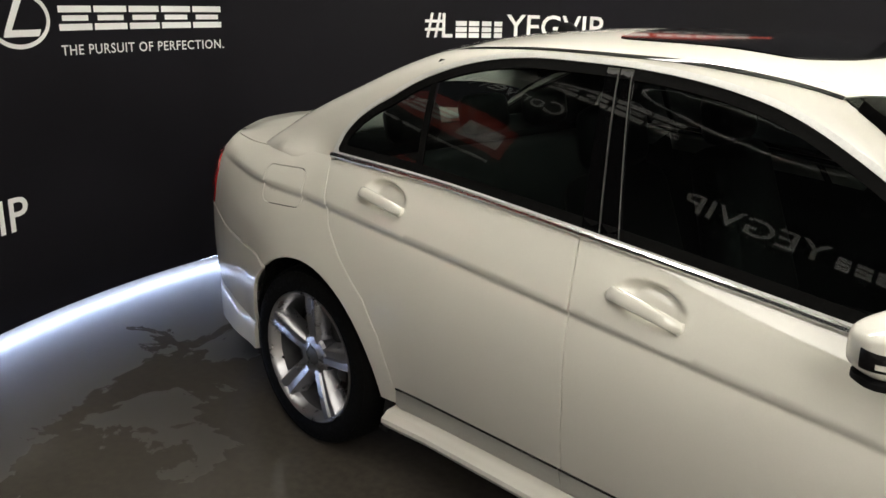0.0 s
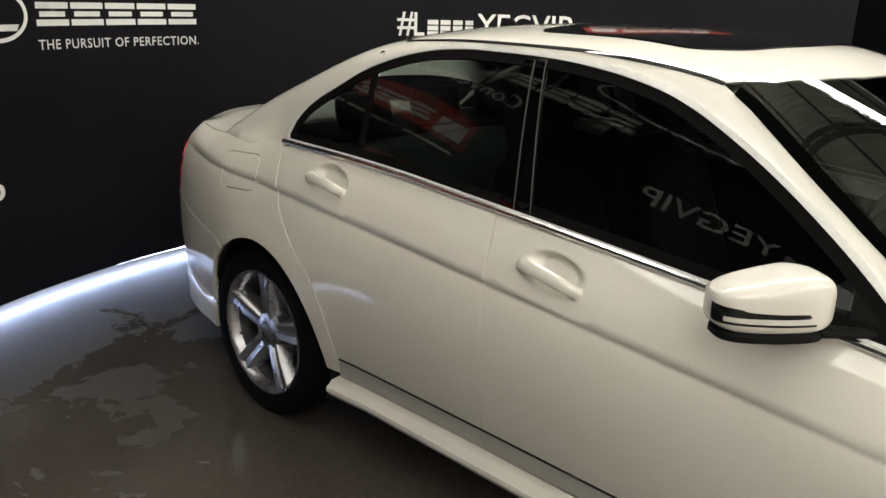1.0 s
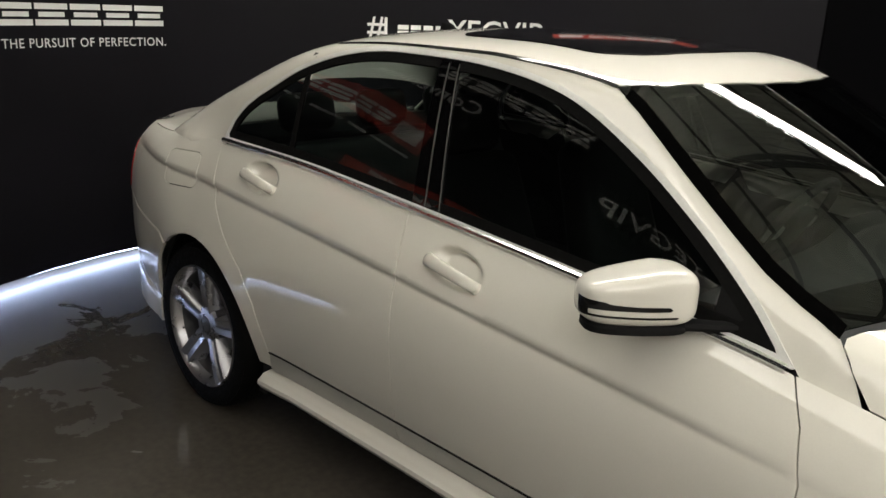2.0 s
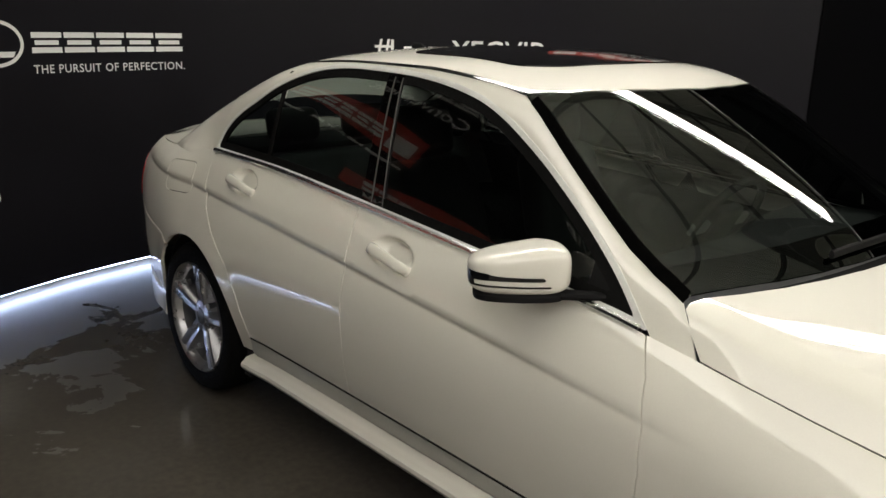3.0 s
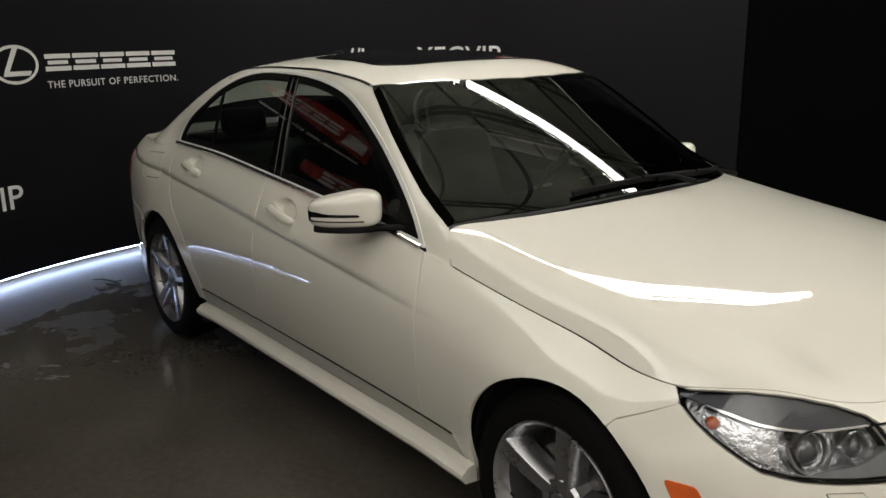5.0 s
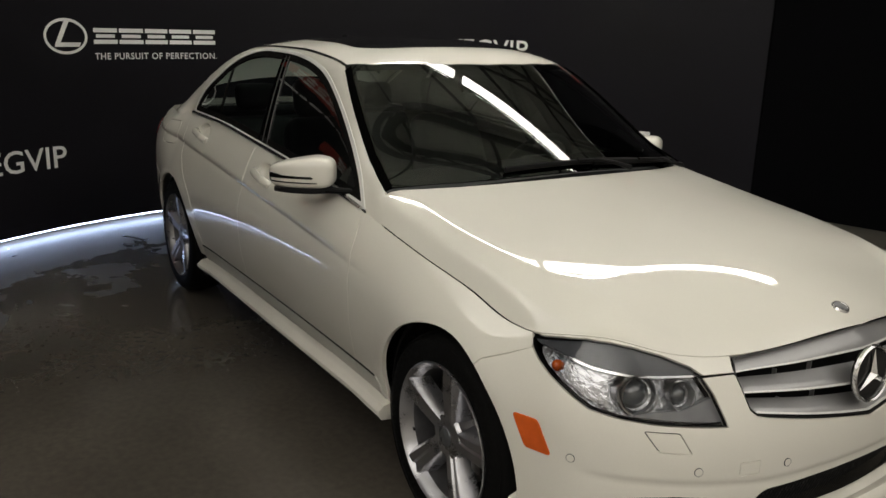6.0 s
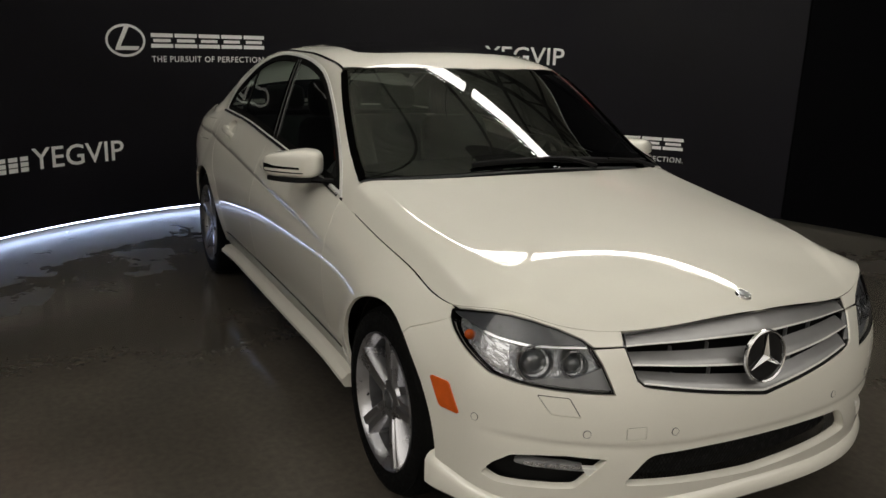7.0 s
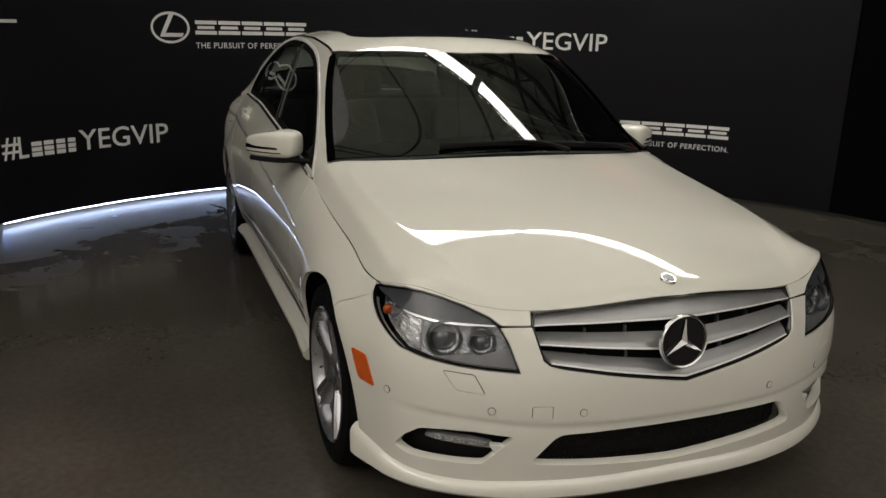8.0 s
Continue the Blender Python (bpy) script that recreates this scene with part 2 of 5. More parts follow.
def inset(poly, d):
    """The polygon moved inwards by d, without the points that overshoot in sharp corners."""
    line = dense(poly, 0.006)
    out = []
    for q in dense(shrink(poly, d), 0.02):
        if np.min(np.hypot(*(line - q).T)) > 0.93 * d and inside(line, np.array([q[0]]), np.array([q[1]]))[0]:
            out.append(tuple(q))
    return out


def panel(name, skin, poly, mat, parent, step=0.03, holes=(), thick=0.014, lift=0.0, mirror=False, extra=(), core=None, label="", gap=0.0, scale=1.0, ease=None):
    """A piece of sheet cut from a skin(u, v) by an outline in u and v, with its edges turned in; extra: more (u, v) to mesh through; scale: metres in one v for one u; ease: a change of the normals near a rounded fold."""
    from mathutils.geometry import delaunay_2d_cdt
    if gap:
        poly = shrink(poly, gap)
    sc = np.array([1.0, scale])
    loops = [dense(np.array(q, float) * sc, min(step, 0.012)) for q in (poly, *holes)]
    base = np.concatenate(loops)
    lo, hi = base.min(0), base.max(0)
    gu, gv = np.meshgrid(np.arange(lo[0], hi[0], step), np.arange(lo[1], hi[1], step * 0.87), indexing="ij")
    gu = gu + (np.arange(gu.shape[1]) % 2) * step / 2
    free = np.stack([gu.ravel(), gv.ravel()], 1)
    if len(extra):
        ex = np.array(extra, float) * sc
        keep = np.array([np.min(np.hypot(*(ex - f).T)) > step * 0.45 for f in free])
        free = np.concatenate([free[keep], ex])
    ok = inside(loops[0], free[:, 0], free[:, 1])
    for q in loops[1:]:
        ok &= ~inside(q, free[:, 0], free[:, 1])
    free = free[ok]
    if len(free):
        far = np.array([np.min(np.hypot(*(base - f).T)) for f in free])
        free = free[far > min(step * 0.35, 0.009)]
    edges, start = [], 0
    for q in loops:
        edges += [(start + i, start + (i + 1) % len(q)) for i in range(len(q))]
        start += len(q)
    verts, _, faces, *_ = delaunay_2d_cdt([Vector(p) for p in np.concatenate([base, free])], edges, [], 0, 1e-7)
    uv = np.array([tuple(v) for v in verts])
    mid = np.array([uv[list(f)].mean(0) for f in faces])
    ok = inside(loops[0], mid[:, 0], mid[:, 1])
    for q in loops[1:]:
        ok &= ~inside(q, mid[:, 0], mid[:, 1])
    tri = uv[np.array([tuple(f) for f in faces])]
    e1, e2, e3 = tri[:, 1] - tri[:, 0], tri[:, 2] - tri[:, 0], tri[:, 2] - tri[:, 1]
    area = np.abs(e1[:, 0] * e2[:, 1] - e1[:, 1] * e2[:, 0])
    ok &= area > 3e-4 * np.maximum(np.maximum(np.hypot(*e1.T), np.hypot(*e2.T)), np.hypot(*e3.T))
    faces = [tuple(f) for f, k in zip(faces, ok) if k]
    u, v = uv[:, 0], uv[:, 1] / scale
    e = 0.002
    at = np.stack(skin(u, v), -1)
    nor = np.cross(np.stack(skin(u + e, v), -1) - np.stack(skin(u - e, v), -1), np.stack(skin(u, v + e), -1) - np.stack(skin(u, v - e), -1))
    nor /= np.maximum(np.linalg.norm(nor, axis=1), 1e-12)[:, None]
    core_at, core = core, at.copy()
    core[:, 0], core[:, 1], core[:, 2] = core_at if core_at else (np.clip(at[:, 0], -1.5, 1.2), 0, 0.6)
    if np.sum(nor * (at - core)) < 0:
        nor = -nor
    if ease is not None:
        nor = ease(at, nor)
    at = at + nor * lift
    tri = np.array(faces)
    fn = np.cross(at[tri[:, 1]] - at[tri[:, 0]], at[tri[:, 2]] - at[tri[:, 0]])
    turn = np.sum(fn * nor[tri[:, 0]], 1) < 0
    tri[turn] = tri[turn][:, ::-1]
    count = {}
    for f in tri:
        for i in range(3):
            count[(f[i], f[(i + 1) % 3])] = 1
    rim = [(a, b) for a, b in count if (b, a) not in count]
    number = {}
    points, loop_n = [tuple(p) for p in at], [tuple(nor[i]) for f in tri for i in f]
    polys = [tuple(f) for f in tri]
    if thick:
        for a, b in rim:
            for i in (a, b):
                if i not in number:
                    number[i] = len(points)
                    points.append(tuple(at[i] - nor[i] * thick))
            d = at[b] - at[a]
            side = np.cross(d, nor[a])
            side /= max(np.linalg.norm(side), 1e-9)
            polys.append((b, a, number[a], number[b]))
            na, nb = nor[a] * 0.5 + side, nor[b] * 0.5 + side
            loop_n += [tuple(nb), tuple(na), tuple(side), tuple(side)]
    used = sorted({i for f in polys for i in f})
    back = {i: k for k, i in enumerate(used)}
    points = [points[i] for i in used]
    polys = [tuple(back[i] for i in f) for f in polys]
    if mirror:
        points = [(x, -y, z) for x, y, z in points]
        flip, at_loop = [], 0
        for f in polys:
            part_n = [(a, -b, c) for a, b, c in loop_n[at_loop:at_loop + len(f)]][::-1]
            loop_n[at_loop:at_loop + len(f)] = part_n
            at_loop += len(f)
            flip.append(f[::-1])
        polys = flip
    me = bpy.data.meshes.new(name)
    me.from_pydata(points, [], polys)
    me.polygons.foreach_set("use_smooth", [True] * len(polys))
    me.normals_split_custom_set([Vector(n).normalized() for n in loop_n])
    me.materials.append(mat)
    return part(name, me, mat, parent, label)


# ---- the hall ----
RING_X, RING_Y, RING_R = 0.52, 0.425, 3.875

FLOOR = floor_material()


def ring_radius(deg):
    return RING_R - 0.10 * math.exp(-((deg - 155) / 22) ** 2)


def ring_at(deg, z, off=0.0):
    """A point of the round wall's inner face, off metres in front of it."""
    r = ring_radius(deg) - off
    return (RING_X + r * math.cos(radians(deg)), RING_Y + r * math.sin(radians(deg)), z)


def round_wall(name, a, b, mat, base=0.05, top=3.82, thick=0.06):
    """A stretch of the round wall, cloth on a frame, with slight slack folds."""
    bm = bmesh.new()
    n = max(2, int((b - a) / 1.0))
    rows = []
    for i in range(n + 1):
        d = a + (b - a) * i / n
        rows.append([bm.verts.new(ring_at(d, z, o)) for z, o in ((base, 0), (top, 0), (top, -thick), (base, -thick))])
    for p, q in zip(rows, rows[1:]):
        for k in range(4):
            bm.faces.new((p[k], p[(k + 1) % 4], q[(k + 1) % 4], q[k]))
    bm.faces.new(rows[0]), bm.faces.new(rows[-1][::-1])
    bmesh.ops.recalc_face_normals(bm, faces=bm.faces)
    ob = part(name, bm, mat)
    return tagged(ob, kind="structure")


wall_back = tagged(round_wall("wall_back", 115.7, 285, WALL), "curved black cloth wall printed with white lettering and marks", "wall")
wall_side = tagged(round_wall("wall_side", 40, 115.6, WALL_SIDE, thick=0.05), "plain matt black cloth wall beside the printed one", "wall")
wall_edge = tagged(part("trim", box(0.012, 0.012, 3.7, 0.003, ring_at(115.65, 1.92, 0.002)), WALL_SIDE), "thin black seam between two stretches of cloth", "trim", kind="structure")


def wrap(me_or_bm, name, deg, z, parent, label="", mat=None, off=0.004):
    """Lays a flat shape (x along, y up) on the round wall, its origin at the angle deg and the height z, read from inside."""
    bm = me_or_bm
    for v in bm.verts:
        d = deg - math.degrees(v.co.x / RING_R)
        v.co = Vector((RING_X + (ring_radius(d) - off - v.co.z) * math.cos(radians(d)), RING_Y + (ring_radius(d) - off - v.co.z) * math.sin(radians(d)), z + v.co.y))
    return part(name, bm, mat or PRINT, parent, label, flat=True)


def letters(text, height, width=None, spacing=1.0):
    """A mesh of the words in the built-in font, its lower left corner at the origin."""
    cu = bpy.data.curves.new("letters", "FONT")
    cu.body, cu.size, cu.space_character = text, 1.0, spacing
    cu.resolution_u = 3
    cu.offset = 0.008
    ob = bpy.data.objects.new("letters", cu)
    scene.collection.objects.link(ob)
    bpy.context.view_layer.update()
    me = bpy.data.meshes.new_from_object(ob.evaluated_get(bpy.context.evaluated_depsgraph_get()))
    bpy.data.objects.remove(ob)
    bm = bmesh.new()
    bm.from_mesh(me)
    lo = [min(v.co[k] for v in bm.verts) for k in (0, 1)]
    hi = [max(v.co[k] for v in bm.verts) for k in (0, 1)]
    k = height / (hi[1] - lo[1])
    kx = width / (hi[0] - lo[0]) if width else k
    for v in bm.verts:
        v.co = Vector(((v.co.x - lo[0]) * kx, (v.co.y - lo[1]) * k, 0))
    return bm


def bars(rects):
    bm = bmesh.new()
    for x0, y0, x1, y1 in rects:
        n = max(1, int((x1 - x0) / 0.03))
        for i in range(n):
            a, b = x0 + (x1 - x0) * i / n, x0 + (x1 - x0) * (i + 1) / n
            bm.faces.new([bm.verts.new((x, y, 0)) for x, y in ((a, y0), (b, y0), (b, y1), (a, y1))])
    return bm


def oval_mark(w, h, line, bar=True):
    """A plain oval ring, with a slanted bar in it or empty."""
    bm = bmesh.new()
    n = 48
    outer = [bm.verts.new((w / 2 * math.cos(2 * math.pi * i / n), h / 2 * math.sin(2 * math.pi * i / n), 0)) for i in range(n)]
    inner = [bm.verts.new(((w / 2 - line) * math.cos(2 * math.pi * i / n), (h / 2 - line) * math.sin(2 * math.pi * i / n), 0)) for i in range(n)]
    for i in range(n):
        bm.faces.new((outer[i], outer[(i + 1) % n], inner[(i + 1) % n], inner[i]))
    if bar:
        bm.faces.new([bm.verts.new((x * w, y * h, 0)) for x, y in ((-0.02, 0.42), (0.10, 0.42), (-0.13, -0.17), (-0.24, -0.17))])
        bm.faces.new([bm.verts.new((x * w, y * h, 0)) for x, y in ((-0.24, -0.17), (0.34, -0.17), (0.30, -0.29), (-0.27, -0.29))])
    return bm


def word_block(w, h):
    """A brand's wordmark as five plain blocks, each of three broad bars."""
    out = []
    for a, b in ((0.0, 0.19), (0.205, 0.40), (0.415, 0.60), (0.615, 0.80), (0.815, 1.0)):
        out += [(a * w, 0, b * w, 0.27 * h), (a * w + 0.02 * w, 0.39 * h, b * w - 0.02 * w, 0.61 * h), (a * w, 0.73 * h, b * w, h)]
    return bars(out)


def logo(deg, z, parent):
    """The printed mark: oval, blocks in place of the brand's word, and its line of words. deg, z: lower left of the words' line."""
    wrap(oval_mark(0.322, 0.24, 0.019), "printed_mark", deg + 3.05, z + 0.158, parent)
    wrap(word_block(0.955, 0.108), "printed_blocks", deg, z + 0.108, parent)
    wrap(letters("THE PURSUIT OF PERFECTION.", 0.046, 0.965, 1.1), "printed_words", deg, z, parent)


def tag_line(deg, z, parent, size=1.0):
    """The printed tag: a hash, blocks in place of the brand's name, and six capitals."""
    k = math.degrees(1 / RING_R)
    wrap(letters("#", 0.152 * size), "printed_words", deg, z, parent)
    wrap(bars([(x * size, 0, (x + w) * size, h * size) for x, w, h in ((0.0, 0.022, 0.15), (0.022, 0.055, 0.022), (0.10, 0.082, 0.028), (0.10, 0.082, 0.1), (0.2, 0.075, 0.1), (0.295, 0.07, 0.1), (0.385, 0.06, 0.1)) if h != 0.1]
              + [(x * size, y * size, (x + w) * size, (y + 0.03) * size) for x, w in ((0.10, 0.08), (0.197, 0.075), (0.293, 0.07), (0.385, 0.06)) for y in (0.0, 0.036, 0.074)]), "printed_blocks", deg - k * 0.125 * size, z, parent)
    wrap(letters("YEGVIP", 0.152 * size, 0.735 * size), "printed_words", deg - k * 0.60 * size, z, parent)


logo(200.1, 1.203, wall_back)
tag_line(165.4, 1.25, wall_back)
tag_line(223.9, 0.474, wall_back)
logo(143.1, 0.442, wall_back)
tag_line(262.6, 2.28, wall_back, 1.13)
wrap(word_block(1.25, 0.22), "printed_blocks", 236.6, 2.87, wall_back)
wrap(oval_mark(1.6, 0.66, 0.034, False), "printed_mark", 241, 3.46, wall_back)
wrap(letters("EDMONTON", 0.30, 2.95, 1.05), "printed_words", 198.6, 3.13, wall_back)
wrap(letters("Convenient", 0.16, 0.93), "printed_words", 225.8, 2.55, wall_back)


def red_banner(deg, z, parent):
    """A red slanted block with white blocks and bars on it, printed high on the wall."""
    k = math.degrees(1 / RING_R)
    bm = bmesh.new()
    n = 20
    for i in range(n):
        a, b = 1.2 * i / n, 1.2 * (i + 1) / n
        bm.faces.new([bm.verts.new((x, y, 0)) for x, y in ((a, 0.02 + 0.10 * a), (b, 0.02 + 0.10 * b), (b, 0.30 + 0.05 * math.sin(b * 4)), (a, 0.30 + 0.05 * math.sin(a * 4)))])
    wrap(bm, "printed_banner", deg, z, parent, "red printed block with white shapes", RED)
    wrap(word_block(0.72, 0.12), "printed_blocks", deg - k * 0.30, z + 0.12, parent, off=0.008)
    wrap(bars([(0, 0, 0.20, 0.15)]), "printed_blocks", deg - k * 0.05, z + 0.08, parent, off=0.008)
    wrap(bars([(0.0, 0, 0.30, 0.022), (0.33, 0, 0.46, 0.022), (0.49, 0, 0.63, 0.022), (0.66, 0, 0.74, 0.022), (0.77, 0, 0.98, 0.022)]), "printed_bars", deg - k * 0.05, z - 0.04, parent)


red_banner(224, 1.93, wall_back)
red_banner(236, 1.42, wall_back)
red_banner(145, 2.0, wall_back)

floor = tagged(part("floor", box(30, 30, 0.1, 0, (0, 0, -0.05)), FLOOR), "dark sealed concrete floor with dried water patches", "floor", kind="structure")

# light strip along the foot of the printed wall
bm = bmesh.new()
rows = []
for i in range(141):
    d = 145 + i * 0.564
    rows.append([bm.verts.new(ring_at(d, z, o)) for z, o in ((0.032, -0.045), (0.048, -0.045), (0.048, -0.070), (0.032, -0.070))])
for p, q in zip(rows, rows[1:]):
    for k in range(4):
        bm.faces.new((p[k], p[(k + 1) % 4], q[(k + 1) % 4], q[k]))
bmesh.ops.recalc_face_normals(bm, faces=bm.faces)
led = tagged(part("led_strip", bm, LED), "cool white light strip along the foot of the wall", "light strip")

# ceiling: ribbed deck on beams, and hall walls that close the place
bm = bmesh.new()
deck = [(i * 0.15 + o, 6.5 + h) for i in range(-80, 81) for o, h in ((0, 0), (0.03, 0.07), (0.09, 0.07), (0.12, 0))]
low = [(bm.verts.new((x, -12, z)), bm.verts.new((x, 12, z))) for x, z in deck]
for p, q in zip(low, low[1:]):
    bm.faces.new((p[0], q[0], q[1], p[1]))
ceiling = tagged(part("ceiling", bm, DECK, flat=True), "ribbed grey steel roof deck of a hall", "ceiling", kind="structure")
roof_slab = tagged(part("ceiling", box(24.4, 24.4, 0.1, 0, (0, 0, 6.7)), DECK), "flat roof above the ribbed deck", "ceiling", kind="structure")
# unseen walls, kept pale so that they bounce light onto the car
for i, (x, y, w, d) in enumerate(((0, 12, 24, 0.2), (0, -12, 24, 0.2), (12, 0, 0.2, 24.4), (-12, 0, 0.2, 24.4))):
    tagged(part(("wall_north", "wall_south", "wall_east", "wall_west")[i], box(w, d, 6.7, 0, (x, y, 3.35)), PLASTER), "plain grey hall wall, out of view, that bounces light", "wall", kind="structure")


def truss(x):
    """An open steel beam under the deck: two chords and slanted struts."""
    ob = thing("roof_truss", pose(x, 0, 5.75), label="grey steel lattice beam under the roof deck", category="beam", group="roof beams")
    part("chord", box(0.09, 23.8, 0.09, 0.008, (0, 0, 0.62)), STEEL, ob)
    part("chord", box(0.09, 23.8, 0.09, 0.008, (0, 0, 0.0)), STEEL, ob)
    bm = bmesh.new()
    for k in range(-11, 11):
        b = tube([(0, k * 1.05, 0), (0, k * 1.05 + 0.52, 0.62), (0, k * 1.05 + 1.05, 0)], 0.022, 6)
        me = bpy.data.meshes.new("tmp")
        b.to_mesh(me), b.free(), bm.from_mesh(me), bpy.data.meshes.remove(me)
    part("strut", bm, STEEL, ob)
    return ob


for k in range(9):
    truss(-9 + k * 2.1)


def purlin(y):
    """A steel channel under the deck, across the lattice beams."""
    ob = thing("roof_purlin", pose(0, y, 6.46), label="dark steel channel under the roof deck", category="beam", group="roof purlins")
    part("web", box(23.6, 0.012, 0.12, 0.003, (0, 0, 0)), PURLIN, ob)
    part("flange", box(23.6, 0.07, 0.012, 0.003, (0, 0.03, -0.064)), PURLIN, ob)
    return ob


for k in range(9):
    purlin(-8 + k * 2.0)


def tube_lamp(length, width, glow, drop, deep):
    """A hung linear lamp, also used for the added fill panels: housing, glowing diffuser, two wires."""
    ob = thing("linear_lamp", label="hung lamp with a glowing diffuser; the wide ones are added fill panels", category="ceiling lamp", group="hall lamps")
    part("housing", box(length, max(min(width, 0.13), 0.06), 0.06, 0.01, (0, 0, 0.055)), STEEL, ob)
    part("diffuser", box(length - 0.03, width, deep, 0.012, (0, 0, 0.025 - deep / 2)), glow, ob)
    # strip of made-up fill light on the housing, aimed at the deck
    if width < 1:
        part("uplight", box(length - 0.05, 0.10, 0.02, 0.004, (0, 0, 0.096)), DECK_FILL, ob, "added glowing strip that lights the roof deck")
    for s in (-1, 1):
        part("wire", tube([(s * length * 0.4, 0, 0.06), (s * length * 0.4, 0, 6.5 - drop)], 0.004, 6), STEEL, ob)
    return ob


# rail along the wall's top
bm = tube([ring_at(41 + i * 1.96, 3.85, -0.03) for i in range(125)], 0.03, 8)
tagged(part("trim", bm, RAIL), "round metal rail along the top of the cloth wall", "trim", kind="structure")
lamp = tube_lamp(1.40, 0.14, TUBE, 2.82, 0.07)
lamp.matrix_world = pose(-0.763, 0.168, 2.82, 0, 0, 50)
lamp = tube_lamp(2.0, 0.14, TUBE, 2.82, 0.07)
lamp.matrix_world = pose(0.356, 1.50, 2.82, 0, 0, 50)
# fill panels added unseen beside the car, to light its flank
lamp = tube_lamp(2.09, 9.0, FILL_GLOW, 5.3, 0.05)
lamp.matrix_world = pose(-3.7, -7.2, 5.3)
for x, y in ((-1.6, -6.0), (0.5, -7.2), (2.6, -7.2), (4.7, -7.2), (6.8, -7.2), (8.9, -7.2)):
    copy_thing(lamp, pose(x, y, 5.3))
# more unseen fill, added ahead of the nose to light the front end
lamp = tube_lamp(2.09, 9.0, FILL_FRONT, 5.3, 0.05)
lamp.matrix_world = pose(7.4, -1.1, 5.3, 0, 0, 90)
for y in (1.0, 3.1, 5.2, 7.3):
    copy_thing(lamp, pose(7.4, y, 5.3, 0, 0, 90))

# ---- body surfaces ----
def curve(xs, ys):
    """A smooth curve through the points (xs, ys): monotone-free cubic with finite-difference slopes."""
    xs, ys = np.array(xs, float), np.array(ys, float)
    h, dl = np.diff(xs), np.diff(ys) / np.diff(xs)
    m = np.empty_like(ys)
    m[1:-1] = (dl[:-1] * h[1:] + dl[1:] * h[:-1]) / (h[1:] + h[:-1])
    m[0], m[-1] = 1.5 * dl[0] - 0.5 * m[1], 1.5 * dl[-1] - 0.5 * m[-2]

    def value(x):
        x = np.clip(np.asarray(x, float), xs[0], xs[-1])
        i = np.clip(np.searchsorted(xs, x) - 1, 0, len(xs) - 2)
        t = (x - xs[i]) / h[i]
        a, b = ys[i], ys[i + 1]
        return a * (1 + 2 * t) * (1 - t) ** 2 + m[i] * h[i] * t * (1 - t) ** 2 + b * t * t * (3 - 2 * t) + m[i + 1] * h[i] * t * t * (t - 1)
    return value


def smooth(a, b, x):
    t = np.clip((np.asarray(x, float) - a) / (b - a), 0, 1)
    return t * t * (3 - 2 * t)


# half plan outline of the lower body at its widest, from the tail's middle to the nose's middle
PLAN_X = [-2.42, -2.40, -2.34, -2.20, -2.00, -1.70, -1.38, -0.80, 0.0, 0.80, 1.38, 1.60, 1.75, 1.866, 1.95, 2.014, 2.07, 2.108, 2.14, 2.158, 2.164]
PLAN_Y = [0.0, 0.31, 0.545, 0.73, 0.815, 0.873, 0.893, 0.887, 0.887, 0.889, 0.893, 0.883, 0.855, 0.811, 0.745, 0.662, 0.56, 0.46, 0.322, 0.16, 0.0]
_c = np.concatenate([[0], np.cumsum(np.hypot(np.diff(PLAN_X), np.diff(PLAN_Y)))])
_px, _py = curve(_c, PLAN_X), curve(_c, PLAN_Y)
_u = np.linspace(0, _c[-1], 4001)
_len = np.concatenate([[0], np.cumsum(np.hypot(np.diff(_px(_u)), np.diff(_py(_u))))])
_zero = np.interp(0.0, _px(_u), _len)
TAIL, NOSE = -_zero, _len[-1] - _zero


def plan(s):
    """Point and inward direction of the plan outline at the length s along it; s is about x along the flank."""
    s = np.asarray(s, float)
    s = np.where(s > NOSE, 2 * NOSE - s, np.where(s < TAIL, 2 * TAIL - s, s))
    u = np.interp(s + _zero, _len, _u)
    x, y = _px(u), _py(u)
    e = 0.004
    a, b = np.clip(u - e, 0, _u[-1]), np.clip(u + e, 0, _u[-1])
    tx, ty = _px(b) - _px(a), _py(b) - _py(a)
    n = np.hypot(tx, ty)
    return x, y, ty / n, -tx / n


def hood_mid(x):
    """Height of the hood along its middle."""
    x = np.clip(np.asarray(x, float), 0.55, 2.22)
    return 0.87123 + x * (0.60095 + x * (-0.85512 + x * (0.45992 + x * -0.09578))) - 0.010 * smooth(1.8, 1.0, x)


hood_ridge = curve([0.70, 0.85, 1.05, 1.30, 1.50, 1.65, 1.80, 1.95, 2.20], [0.664, 0.674, 0.682, 0.677, 0.657, 0.630, 0.594, 0.552, 0.49])

trunk_mid = curve([-2.45, -2.40, -2.34, -2.2, -1.9, -1.6, -1.4], [0.955, 0.985, 0.996, 0.996, 1.0, 1.02, 1.035])


